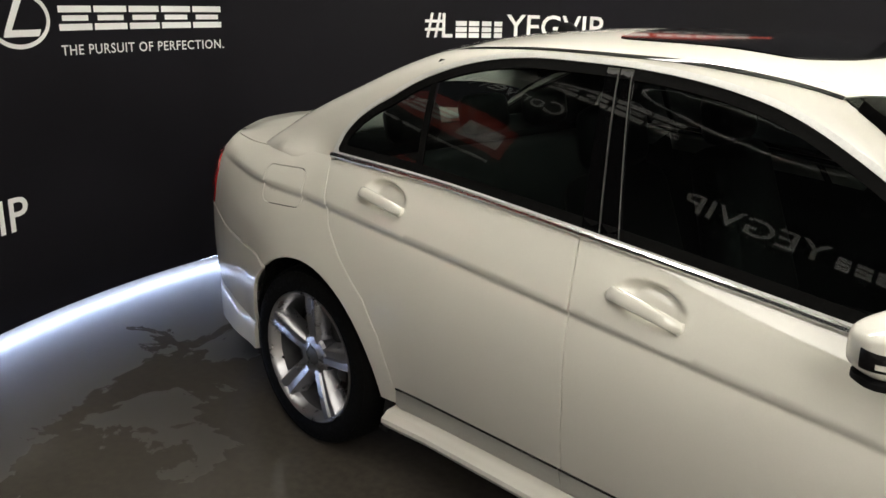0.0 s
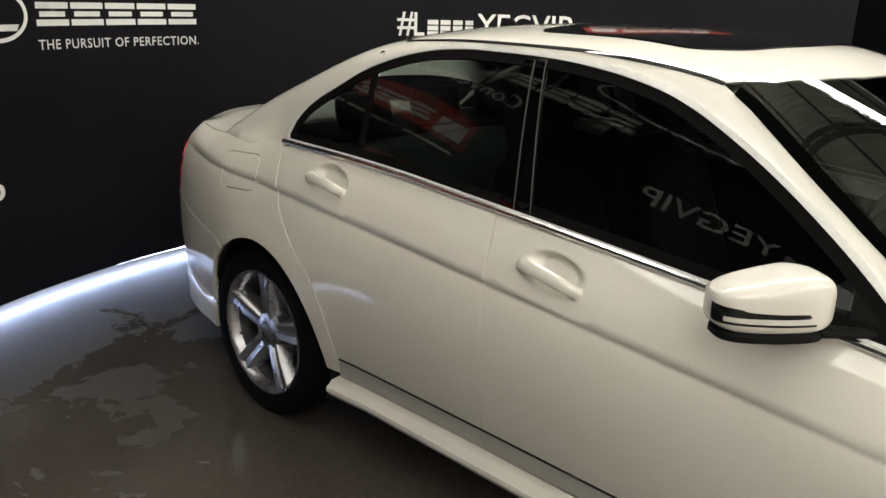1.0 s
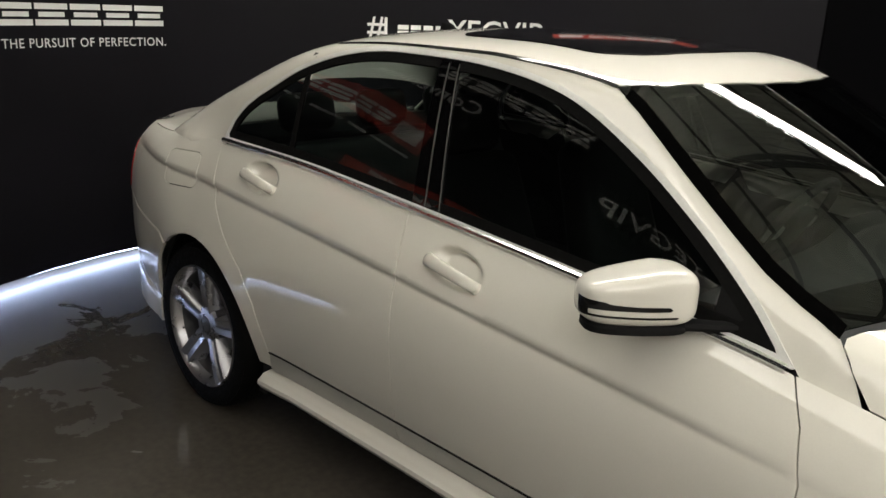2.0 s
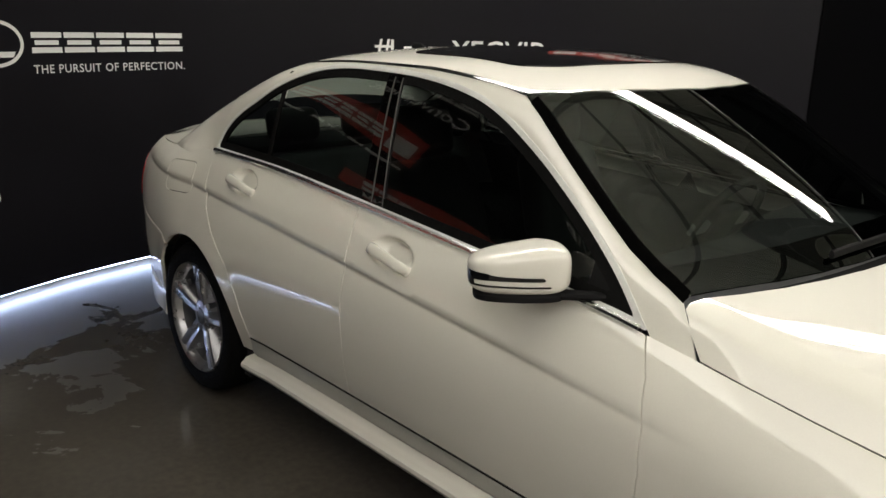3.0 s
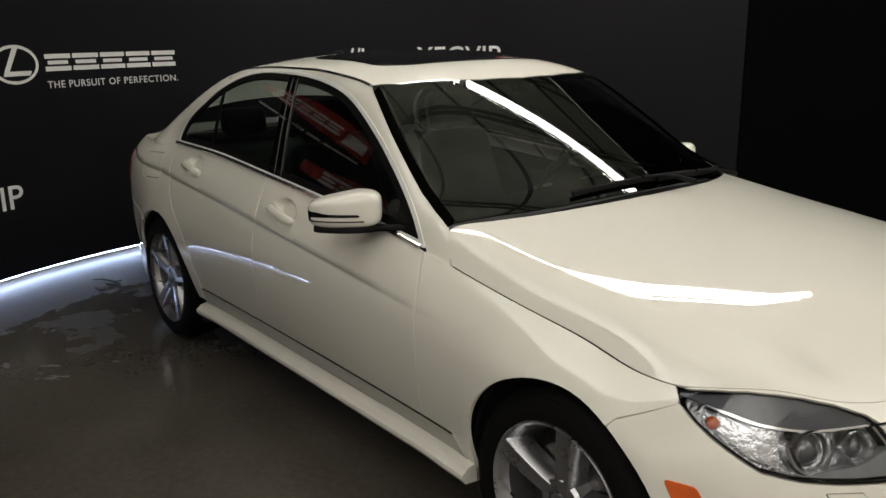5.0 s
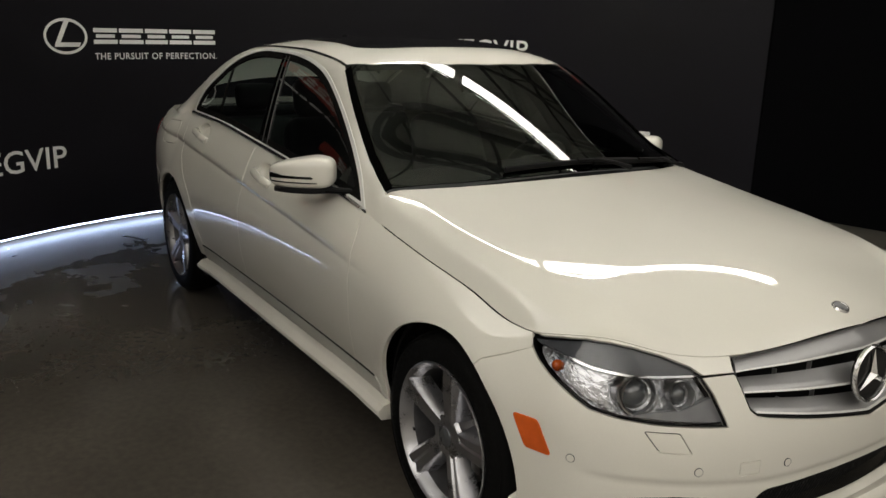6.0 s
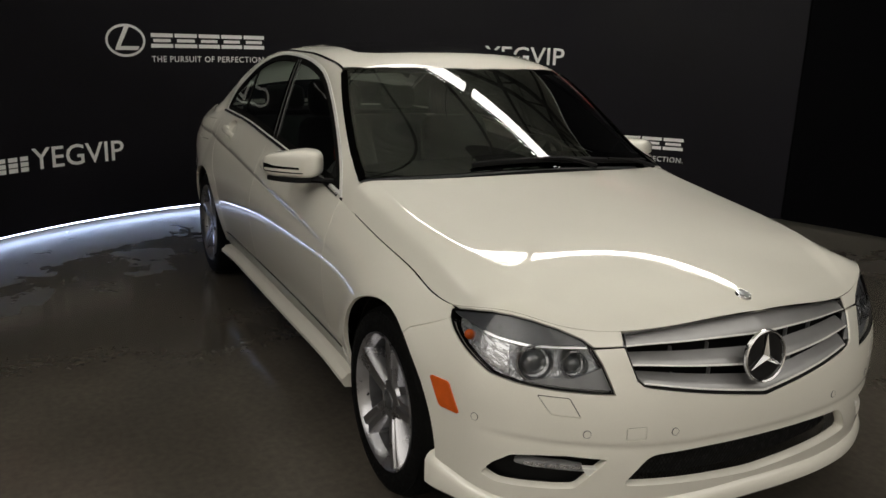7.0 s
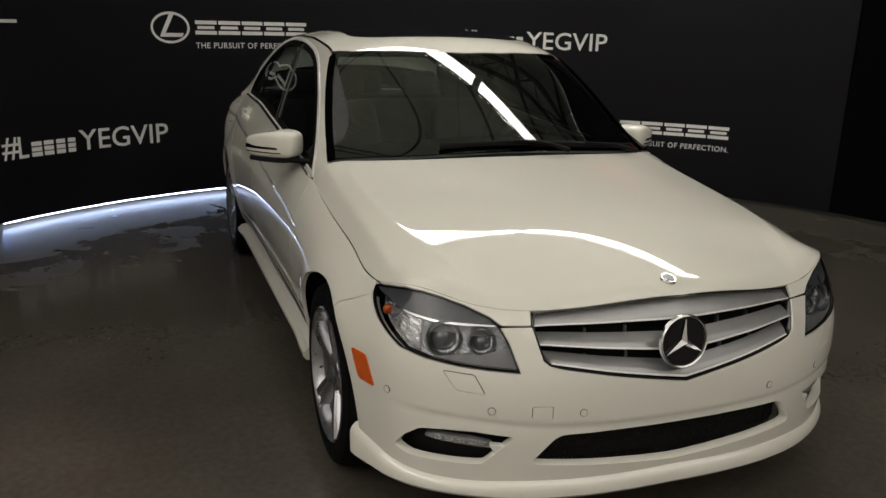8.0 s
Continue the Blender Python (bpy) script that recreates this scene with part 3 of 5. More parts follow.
def hood_z(x, y):
    """The hood: a crowned middle, a crease on either side, and a flank that falls to the straight shut line."""
    x, y = np.asarray(x, float), np.abs(y)
    ridge, roll = hood_ridge(x), 0.742
    u, v = y - ridge, y - roll
    crown = 0.085 - 0.024 * np.clip((1.42 - x) / 0.64, 0, 1) ** 2
    dome = hood_mid(x) - crown * (y / 0.775) ** 2
    shoulder = (0.07 + 0.19 * smooth(0.78, 1.0, x)) * (u + np.sqrt(u * u + 0.000025)) / 2
    shut_y, shut_z = 0.789 - 0.009 * np.clip((x - 1.15) / 0.5, 0, 1), 0.847 - 0.1358 * (x - 0.85)
    at_shut = hood_mid(x) - crown * (shut_y / 0.775) ** 2 - (0.07 + 0.19 * smooth(0.78, 1.0, x)) * (shut_y - ridge)
    fall = np.clip((at_shut - shut_z) / (shut_y - roll), 0.1, 2.2)
    rear = dome - shoulder - fall * (v + np.sqrt(v * v + 0.00012)) / 2
    nose = hood_mid(x) - 0.085 * (y / 0.775) ** 2 - (0.29 - 0.16 * smooth(1.6, 1.95, x)) * (u + np.sqrt(u * u + 0.00008)) / 2 - 0.040 * smooth(1.5, 2.15, x) * smooth(0.0, 0.52, y) * smooth(0.85, 0.5, y)
    front = smooth(1.66, 1.88, x)
    swell = 0.025 * np.exp(-((x - 1.868) / 0.11) ** 2) * smooth(0.50, 0.70, y)
    return rear * (1 - front) + nose * front + swell


def trunk_z(x, y):
    y = np.abs(y)
    return trunk_mid(x) - 0.03 * (y / 0.735) ** 2.5 - 0.055 * smooth(0.38, 0.78, y) * smooth(-2.08, -2.40, x)


edge_in = curve([TAIL, -2.2, -1.75, -1.4, -0.4, 0.4, 0.7, 0.84, 1.10, 1.36, 1.68, 2.0, 2.3, NOSE], [0.085, 0.115, 0.135, 0.15, 0.13, 0.114, 0.104, 0.101, 0.102, 0.106, 0.09, 0.085, 0.085, 0.065])
cabin_in = curve([-2.2, -1.75, -1.4, -0.4], [0.16, 0.172, 0.152, 0.13])
belt_z = curve([-1.75, -1.409, -0.9, -0.389, 0.2, 0.708, 0.80, 0.88], [1.0, 0.997, 0.985, 0.955, 0.912, 0.867, 0.853, 0.841])
wide_z = curve([TAIL, -1.8, -1.0, 1.3, 1.7, 2.1, NOSE], [0.52, 0.58, 0.60, 0.60, 0.55, 0.47, 0.46])
low_in = curve([TAIL, -1.8, -0.8, 0.8, 1.3, 1.8, NOSE], [0.05, 0.07, 0.10, 0.10, 0.08, 0.03, 0.035])


def top_edge(s):
    """Plan point and height of the lower body's upper edge."""
    s = np.asarray(s, float)
    f = np.where(s > NOSE, 2 * NOSE - s, np.where(s < TAIL, 2 * TAIL - s, s))
    x, y, nx, ny = plan(f)
    e = edge_in(f)
    x, y = x + nx * e, y + ny * e
    w1, w2 = smooth(0.72, 0.86, f), smooth(-1.45, -1.75, f)
    z = belt_z(f) * (1 - w1) * (1 - w2) + hood_z(x, y) * w1 + trunk_z(x, y) * w2
    return x, y, z


def crease_z(s):
    return 0.764 - 0.066 * s


bumper_crease = curve([1.8, 2.0, 2.2, 2.4, 2.6, NOSE], [0.445, 0.438, 0.428, 0.418, 0.416, 0.416])


def ring(s, z):
    """A point of the lower body's skin: s along the plan outline (right flank; past the nose or tail the left one), z its height."""
    s, z = np.asarray(s, float), np.asarray(z, float)
    left = (s > NOSE) | (s < TAIL)
    f = np.where(s > NOSE, 2 * NOSE - s, np.where(s < TAIL, 2 * TAIL - s, s))
    x, y, nx, ny = plan(f)
    zt, zw = top_edge(f)[2], wide_z(f)
    up = np.clip((z - zw) / (zt - zw), 0, 1.15)
    dn = np.clip((zw - z) / (zw - 0.2), 0, 1.2)
    d = edge_in(f) * up ** (2.0 + 2.6 * smooth(-1.42, -1.8, f)) + low_in(f) * dn ** 2
    below = crease_z(f) - z
    fade = smooth(-2.2, -1.9, f) * smooth(1.05, 0.3, f)
    d = d + fade * 0.011 * np.exp(-np.maximum(below, 0) / 0.06) * smooth(-0.006, 0.008, below)
    for hx, hz in ((-0.150, 0.850), (-1.092, 0.918)):
        q = np.sqrt(((f - hx - 0.008) / 0.105) ** 2 + ((z - hz - 0.006 + 0.13 * (f - hx)) / 0.046) ** 2)
        d = d + 0.036 * (1 - smooth(0.5, 1.0, q)) * (0.75 + 0.25 * np.clip((z - hz) / 0.04, -1, 1))
    brow = bumper_crease(f) - z
    d = d + smooth(1.86, 2.02, f) * 0.0065 * np.exp(-np.maximum(brow, 0) / 0.03) * smooth(-0.006, 0.006, brow)
    for wx in (-1.38, 1.38):
        r = np.hypot(f - wx, z - 0.317)
        d = d - 0.012 * np.exp(-((r - 0.345) / 0.07) ** 2) * smooth(0.2, 0.3, z)
    x, y = x + nx * d, y + ny * d
    return x, np.where(left, y, -y), z + 0 * s


wind_mid = curve([-2.06, -1.97, -1.85, -1.70, -1.58, -1.45, -1.15, -0.85, -0.45, 0.0, 0.2, 0.4, 0.7, 1.0, 1.15], [0.94, 1.0, 1.085, 1.172, 1.226, 1.277, 1.382, 1.425, 1.440, 1.426, 1.395, 1.30, 1.135, 0.965, 0.88])


def roof_z(x, y):
    crown = 0.05 + 0.035 * smooth(-0.3, 0.2, x) + 0.04 * smooth(0.0, 0.6, x) + 0.02 * smooth(-0.9, -1.6, x) - 0.006 * smooth(0.2, 0.4, x) - 0.024 * smooth(0.6, 0.78, x)
    return wind_mid(x) - crown * (np.abs(y) / 0.615) ** 2.3


def side_y(x, z):
    b = belt_z(x)
    yb = plan(x)[1] - np.where(np.asarray(x) < -1.4, cabin_in(x), edge_in(x))
    h = z - b
    flare = smooth(-1.42, -1.62, x) * 0.037 * np.exp(-np.maximum(h, -0.01) / 0.05)
    return yb + flare - 0.36 * h - 0.12 * np.maximum(h, 0) ** 2


Z0 = 0.75


def cabin(x, a):
    """A point of the greenhouse's skin on the right: a is the angle in radians from the flank (0) over to the middle (pi / 2); beyond that, the left."""
    x, a = np.asarray(x, float), np.asarray(a, float)
    x, a = np.broadcast_arrays(x, a)
    left = a > math.pi / 2
    f = np.where(left, math.pi - a, a)
    c, s = np.cos(f), np.sin(f)
    lo, hi = np.full(x.shape, 0.02), np.full(x.shape, 1.3)
    for _ in range(34):
        r = (lo + hi) / 2
        y, z = r * c, Z0 + r * s
        p, q = y - side_y(x, z), z - roof_z(x, y)
        v = (p + q + np.sqrt((p - q) ** 2 + 0.0022)) / 2
        lo, hi = np.where(v < 0, r, lo), np.where(v < 0, hi, r)
    return x, np.where(left, lo * c, -lo * c), Z0 + lo * s


def cabin_angle_at_z(x, z):
    x, z = np.broadcast_arrays(np.asarray(x, float), np.asarray(z, float))
    lo, hi = np.zeros(x.shape), np.full(x.shape, 1.5)
    for _ in range(26):
        m = (lo + hi) / 2
        v = cabin(x, m)[2] < z
        lo, hi = np.where(v, m, lo), np.where(v, hi, m)
    return lo


def cabin_angle_at_y(x, y):
    x, y = np.broadcast_arrays(np.asarray(x, float), np.asarray(y, float))
    lo, hi = np.full(x.shape, 0.15), np.full(x.shape, math.pi - 0.15)
    for _ in range(26):
        m = (lo + hi) / 2
        v = cabin(x, m)[1] < y
        lo, hi = np.where(v, m, lo), np.where(v, hi, m)
    return lo


screen_edge = curve([0.10, 0.15, 0.20, 0.32, 0.44, 0.522, 0.604, 0.687, 0.769], [0.556, 0.574, 0.591, 0.630, 0.661, 0.680, 0.697, 0.712, 0.726])


def screen_skin(x, y):
    """The windscreen: one even sweep from pillar to pillar."""
    x, w = np.asarray(x, float), np.asarray(y, float) ** 2
    return x, y + 0 * x, 1.5009 + x * (-0.4787 - 0.0583 * x) + w * (-0.2559 + x * (0.8625 + x * (-3.0943 + 2.2157 * x)) + w * (-0.6421 + 1.1283 * x))


# ---- the car ----
def fold(a, b, top, reach):
    """Rounds the fold between the lower body's skin and a top sheet along the plan outline from a to b: normals near it lean to their mean."""
    s = np.linspace(a, b, 220)
    e = 0.003
    x, y, z = top_edge(s)
    low = np.stack(ring(s, z - 0.004), -1)
    n1 = np.cross(np.stack(ring(s + e, z - 0.004), -1) - low, np.stack(ring(s, z - 0.004 + e), -1) - low)
    n1 /= np.linalg.norm(n1, axis=1)[:, None]
    n1 *= np.sign(n1[:, 2] + 1e-9)[:, None]
    n2 = np.stack([-(top(x + e, y) - top(x - e, y)) / (2 * e), (top(x, y + e) - top(x, y - e)) / (2 * e), np.ones_like(x)], -1)
    n2 /= np.linalg.norm(n2, axis=1)[:, None]
    mean = n1 + n2
    mean /= np.linalg.norm(mean, axis=1)[:, None]
    line = np.stack([x, -y, z], -1)

    def ease(at, nor):
        flip_y = np.where(at[:, 1:2] > 0, -1.0, 1.0)
        p = at * np.concatenate([np.ones_like(flip_y), flip_y, np.ones_like(flip_y)], 1)
        d = np.linalg.norm(p[:, None, :] - line[None], axis=2)
        k = d.argmin(1)
        w = smooth(reach, 0.0, d[np.arange(len(k)), k])[:, None]
        m = mean[k] * np.concatenate([np.ones_like(flip_y), flip_y, np.ones_like(flip_y)], 1)
        out = nor * (1 - w) + m * w
        return out / np.linalg.norm(out, axis=1)[:, None]
    return ease


car = thing("car", pose(0, 0.015, 0), label="pearl white sedan with silver five-spoke wheels on the hall floor", category="car")
RIGHT, LEFT = False, True


def crease_points(a, b, step=0.02):
    return [(s, crease_z(s) + o) for s in np.arange(a, b, step) for o in (0.02, 0.004, -0.004, -0.014, -0.03, -0.055)]


def bowl_points(hx, hz):
    return [(hx + x, hz + z - 0.11 * x) for x in np.arange(-0.135, 0.136, 0.0075) for z in np.arange(-0.066, 0.067, 0.006)]


def brow_points():
    return [(s, float(bumper_crease(min(s, 2 * NOSE - s))) + o) for s in np.arange(1.9, 2 * NOSE - 1.9, 0.022) for o in (0.018, 0.005, -0.005, -0.014, -0.028)]


def arch(x, a, b, n=22, r=0.352):
    """Points of a wheel arch from the angle a to b, in degrees from the front."""
    return [(x + r * math.cos(radians(t)), 0.317 + r * math.sin(radians(t))) for t in np.linspace(a, b, n)]


def top_line(a, b, n=20):
    return [(s, float(top_edge(s)[2])) for s in np.linspace(a, b, n)]


GAP = 0.0024
nose_fold, tail_fold = fold(1.74, NOSE, hood_z, 0.08), fold(-1.62, TAIL, trunk_z, 0.09)
rear_gap = [(-0.958, 0.345), (-0.967, 0.404), (-1.001, 0.52), (-1.068, 0.622), (-1.195, 0.72), (-1.288, 0.80), (-1.350, 0.88), (-1.405, 0.985)]
mid_gap = [(-0.338, 0.30), (-0.325, 0.40), (-0.317, 0.55), (-0.323, 0.672), (-0.345, 0.806), (-0.366, 0.89), (-0.389, 0.954)]
front_gap = [(0.775, 0.30), (0.787, 0.453), (0.800, 0.588), (0.794, 0.697), (0.766, 0.79), (0.722, 0.864)]
LOW = 0.286
quarter = (arch(-1.38, -4, 128) + [(-1.66, 0.622), (-1.80, 0.638), (-1.957, 0.662), (-2.12, 0.70), (-2.10, 0.75), (-2.10, 0.84), (-2.155, 0.90), (-2.165, float(top_edge(-2.16)[2]))]
           + top_line(-2.1, -1.405, 24) + rear_gap[::-1][1:] + [(-0.952, 0.288)])
rear_door_line = rear_gap + top_line(-1.35, -0.389, 24) + mid_gap[::-1][1:] + [(-0.338, LOW), (-0.945, LOW)]
front_door_line = mid_gap + top_line(-0.36, 0.715, 28) + front_gap[::-1] + [(0.775, LOW)]
seam = [(1.576, 0.645), (1.645, 0.675), (1.710, 0.704)]
fender_line = front_gap + top_line(0.84, 1.685, 28) + [(1.705, 0.716)] + seam[::-1] + arch(1.38, 60, 180, 24) + [(1.025, 0.24), (0.78, 0.24)]
head_lower = [(1.697, 0.722), (1.712, 0.708), (1.747, 0.688), (1.80, 0.661), (1.836, 0.645), (1.918, 0.607), (2.003, 0.592), (2.097, 0.581), (2.191, 0.575), (2.272, 0.571)]
head_upper = [(2.262, 0.595), (2.237, 0.648), (2.210, 0.686)]
head_top = [(p, min(z, float(top_edge(p)[2]) - 0.006)) for p, z in ((2.18, 0.708), (2.10, 0.734), (2.02, 0.752), (1.95, 0.759), (1.87, 0.760), (1.785, 0.752), (1.735, 0.742), (1.700, 0.733))]
grille_right = [(2.302, 0.722), (2.309, 0.685), (2.340, 0.605), (2.360, 0.590), (2.395, 0.582), (2.566, 0.553), (2.67, 0.537), (NOSE, 0.520)]


def flip(line):
    return [(2 * NOSE - s, z) for s, z in line[::-1]]


for side in (RIGHT, LEFT):
    flap_line = rounded([(-1.70, 0.935), (-1.487, 0.945), (-1.455, 0.82), (-1.655, 0.812)], 0.035)
    q = panel("quarter_panel", ring, quarter, PAINT, car, 0.03, mirror=side, extra=crease_points(-2.12, -1.2), gap=GAP, holes=[] if side else [flap_line], ease=tail_fold)
    if not side:
        panel("fuel_flap", ring, flap_line, PAINT, q, 0.02, gap=0.0030, thick=0.005, extra=crease_points(-1.72, -1.45))
        # black sheet behind the flap, so its gap draws as a shaded line
        panel("flap_well", ring, shrink(flap_line, -0.004), VOID, q, 0.03, lift=-0.012, thick=0)
    rd = panel("rear_door", ring, rear_door_line, PAINT, car, 0.03, mirror=side, extra=crease_points(-1.37, -0.3) + bowl_points(-1.092, 0.918), gap=GAP)
    fd = panel("front_door", ring, front_door_line, PAINT, car, 0.03, mirror=side, extra=crease_points(-0.4, 0.8) + bowl_points(-0.150, 0.850), gap=GAP)
    # jamb strips behind the shut gaps, coloured dark for the shade in them
    for line in (rear_gap, mid_gap, front_gap):
        z_line = [(s, z) for s, z in line if z > 0.42]
        panel("door_jamb", ring, [(s - 0.014, z) for s, z in z_line] + [(s + 0.014, z) for s, z in z_line[::-1]], GAP_SHADE, car, 0.03, mirror=side, thick=0, lift=-0.013)
    fe = panel("front_fender", ring, fender_line, PAINT, car, 0.03, mirror=side, extra=crease_points(0.75, 1.1), gap=0.0014)

# front bumper: one skin round the nose
fog_hole = rounded([(1.903, 0.302), (1.939, 0.345), (1.995, 0.383), (2.07, 0.391), (2.15, 0.394), (2.264, 0.384), (2.258, 0.371), (2.238, 0.354), (2.208, 0.322), (2.178, 0.293), (2.118, 0.289), (2.03, 0.287), (1.95, 0.286)], 0.012)
intake = rounded([(2.312, 0.299), (2.389, 0.389), (2.575, 0.394), (NOSE, 0.395), (2 * NOSE - 2.575, 0.394), (2 * NOSE - 2.389, 0.389), (2 * NOSE - 2.312, 0.299), (2 * NOSE - 2.575, 0.280), (NOSE, 0.266), (2.575, 0.280)], 0.03)
washer = rounded([(2.054, 0.567), (2.147, 0.562), (2.182, 0.507), (2.097, 0.513)], 0.008)
tow_cover = rounded([(2.31, 0.478), (2.37, 0.479), (2.37, 0.440), (2.31, 0.441)], 0.006)
bumper_right = arch(1.38, -18, 60, 16) + seam[:-1] + head_lower[1:] + head_upper + [(2.305, 0.690)] + grille_right[1:]
bumper_line = bumper_right + flip(bumper_right)[1:] + [(2 * NOSE - 1.9, 0.20), (2 * NOSE - 2.3, 0.21), (NOSE, 0.215), (2.3, 0.21), (1.9, 0.20)]
bumper = panel("front_bumper", ring, bumper_line, PAINT, car, 0.03, holes=[fog_hole, flip(fog_hole), intake, washer, flip(washer), tow_cover], thick=0.03, gap=GAP, extra=brow_points())

# rear bumper and tail
rear_right = [(-1.735, 0.22), (-1.72, 0.38), (-1.68, 0.50)] + arch(-1.38, 150, 130, 4)[1:] + [(-1.66, 0.616), (-1.80, 0.632), (-1.957, 0.656), (-2.093, 0.694), (-2.3, 0.70), (-2.6, 0.70)]
rear_line = rear_right + [(2 * TAIL - s, z) for s, z in rear_right[::-1]]
panel("rear_bumper", ring, rear_line, PAINT, car, 0.035, gap=GAP)
for side in (RIGHT, LEFT):
    panel("tail_lamp", ring, [(-2.125, 0.704), (-2.105, 0.755), (-2.105, 0.84), (-2.158, 0.895), (-2.42, 0.90), (-2.45, 0.72)], TAIL_RED, car, 0.03, mirror=side, gap=GAP, lift=0.003)
tail_top = [(s, float(top_edge(s)[2])) for s in np.linspace(-2.165, 2 * TAIL + 2.165, 40)]
panel("trunk_face", ring, [(-2.165, 0.91), (-2.46, 0.905), (-2.46, 0.706), (2 * TAIL + 2.46, 0.706), (2 * TAIL + 2.46, 0.905), (2 * TAIL + 2.165, 0.91)] + tail_top[::-1], PAINT, car, 0.035, gap=0.0005, ease=tail_fold)


def hood_skin(x, y):
    return x, y, hood_z(x, y)


def trunk_skin(x, y):
    return x, y, trunk_z(x, y)


hood_edge = [tuple(float(c) for c in top_edge(s)[:2]) for s in np.linspace(0.858, NOSE, 60)]
hood_back = [(0.972, 0.0), (0.966, 0.12), (0.951, 0.24), (0.922, 0.37), (0.882, 0.49), (0.832, 0.60), (0.790, 0.675), (0.776, 0.712), (0.781, 0.735), (0.812, 0.762)]
half = [(x, -y) for x, y in hood_back] + [(x, -y) for x, y in hood_edge]
hood_line = half + [(x, -y) for x, y in half[::-1][1:-1]]
hood = panel("hood", hood_skin, hood_line, PAINT, car, 0.028, gap=0.001, extra=[(x, k * (float(hood_ridge(x)) + o)) for x in np.arange(0.76, 2.1, 0.022) for o in (-0.04, -0.02, -0.009, -0.003, 0.003, 0.009, 0.024) for k in (-1, 1)] + [(x, k * (0.742 + o)) for x in np.arange(0.80, 1.78, 0.02) for o in (-0.016, -0.007, 0.0, 0.007, 0.016, 0.03) for k in (-1, 1)], ease=nose_fold)
for side in (RIGHT, LEFT):
    top = top_line(1.72, 2.30, 24)
    panel("hood_nose", ring, [(1.71, 0.7345)] + top + [(2.303, 0.692), (2.213, 0.690)] + [(p, z + 0.0015) for p, z in head_top[:-1]], PAINT, hood, 0.02, mirror=side, thick=0.01, gap=0.001, ease=nose_fold)
trunk_edge = [tuple(float(c) for c in top_edge(s)[:2]) for s in np.linspace(-1.70, TAIL, 40)]
half = [(-1.70, 0.0)] + [(x, -y) for x, y in trunk_edge]
panel("trunk_lid", trunk_skin, half + [(x, -y) for x, y in half[::-1][1:-1]], PAINT, car, 0.035, gap=0.0005, ease=tail_fold)

# greenhouse
dlo_top = curve([-1.406, -1.385, -1.35, -1.30, -1.216, -1.12, -1.03, -0.94, -0.85, -0.72, -0.55, -0.40, -0.278, -0.098, 0.0, 0.103, 0.207, 0.311, 0.414, 0.518, 0.622, 0.718],
                [1.003, 1.068, 1.120, 1.163, 1.214, 1.271, 1.309, 1.337, 1.356, 1.370, 1.372, 1.369, 1.361, 1.336, 1.313, 1.276, 1.227, 1.171, 1.108, 1.038, 0.958, 0.870])


def belt(x):
    return float(belt_z(x)) + 0.002


def on_side(line):
    """Outline in x and height to x and angle of the greenhouse's skin."""
    p = np.array(line, float)
    return [tuple(q) for q in np.stack([p[:, 0], cabin_angle_at_z(p[:, 0], p[:, 1])], 1)]


def on_top(line):
    p = np.array(line, float)
    return [tuple(q) for q in np.stack([p[:, 0], cabin_angle_at_y(p[:, 0], p[:, 1])], 1)]


screen_side = [(x, -float(screen_edge(x))) for x in (0.769, 0.73, 0.68, 0.60, 0.52, 0.44, 0.36, 0.28, 0.20, 0.15, 0.112)]
gutter = [(0.112, -0.559), (0.06, -0.556), (0.0, -0.556), (-0.3, -0.556), (-0.7, -0.55), (-1.0, -0.535)]
rear_side = [(-1.1, -0.53), (-1.35, -0.55), (-1.6, -0.575), (-1.82, -0.60), (-1.96, -0.615)]
dlo_up = [(x, float(dlo_top(x))) for x in np.linspace(0.716, -1.404, 90)]
dlo = dlo_up + [(x, belt(x)) for x in np.linspace(-1.402, 0.712, 40)]
frame_line = on_top([(0.823, -0.763), (0.80, -0.748), (0.785, -0.738)] + screen_side + gutter[1:] + rear_side) + on_side([(-1.98, 0.93), (-1.84, 0.93), (-1.6, 0.955), (-1.41, 0.985)] + dlo_up[::-1] + [(0.735, 0.852), (0.80, 0.841), (0.848, 0.834)])
inner = inset(dlo, 0.014)
inner2 = inset(dlo, 0.040)


def clip_x(line, a, b):
    """The part of a window's outline between two slanted lines a and b, each (x at the belt, x at the top)."""
    p = dense(line, 0.01)
    out = []
    for x, z in p:
        t = (z - 0.95) / 0.4
        if a[0] + (a[1] - a[0]) * t <= x <= b[0] + (b[1] - b[0]) * t:
            out.append((x, z))
    return out


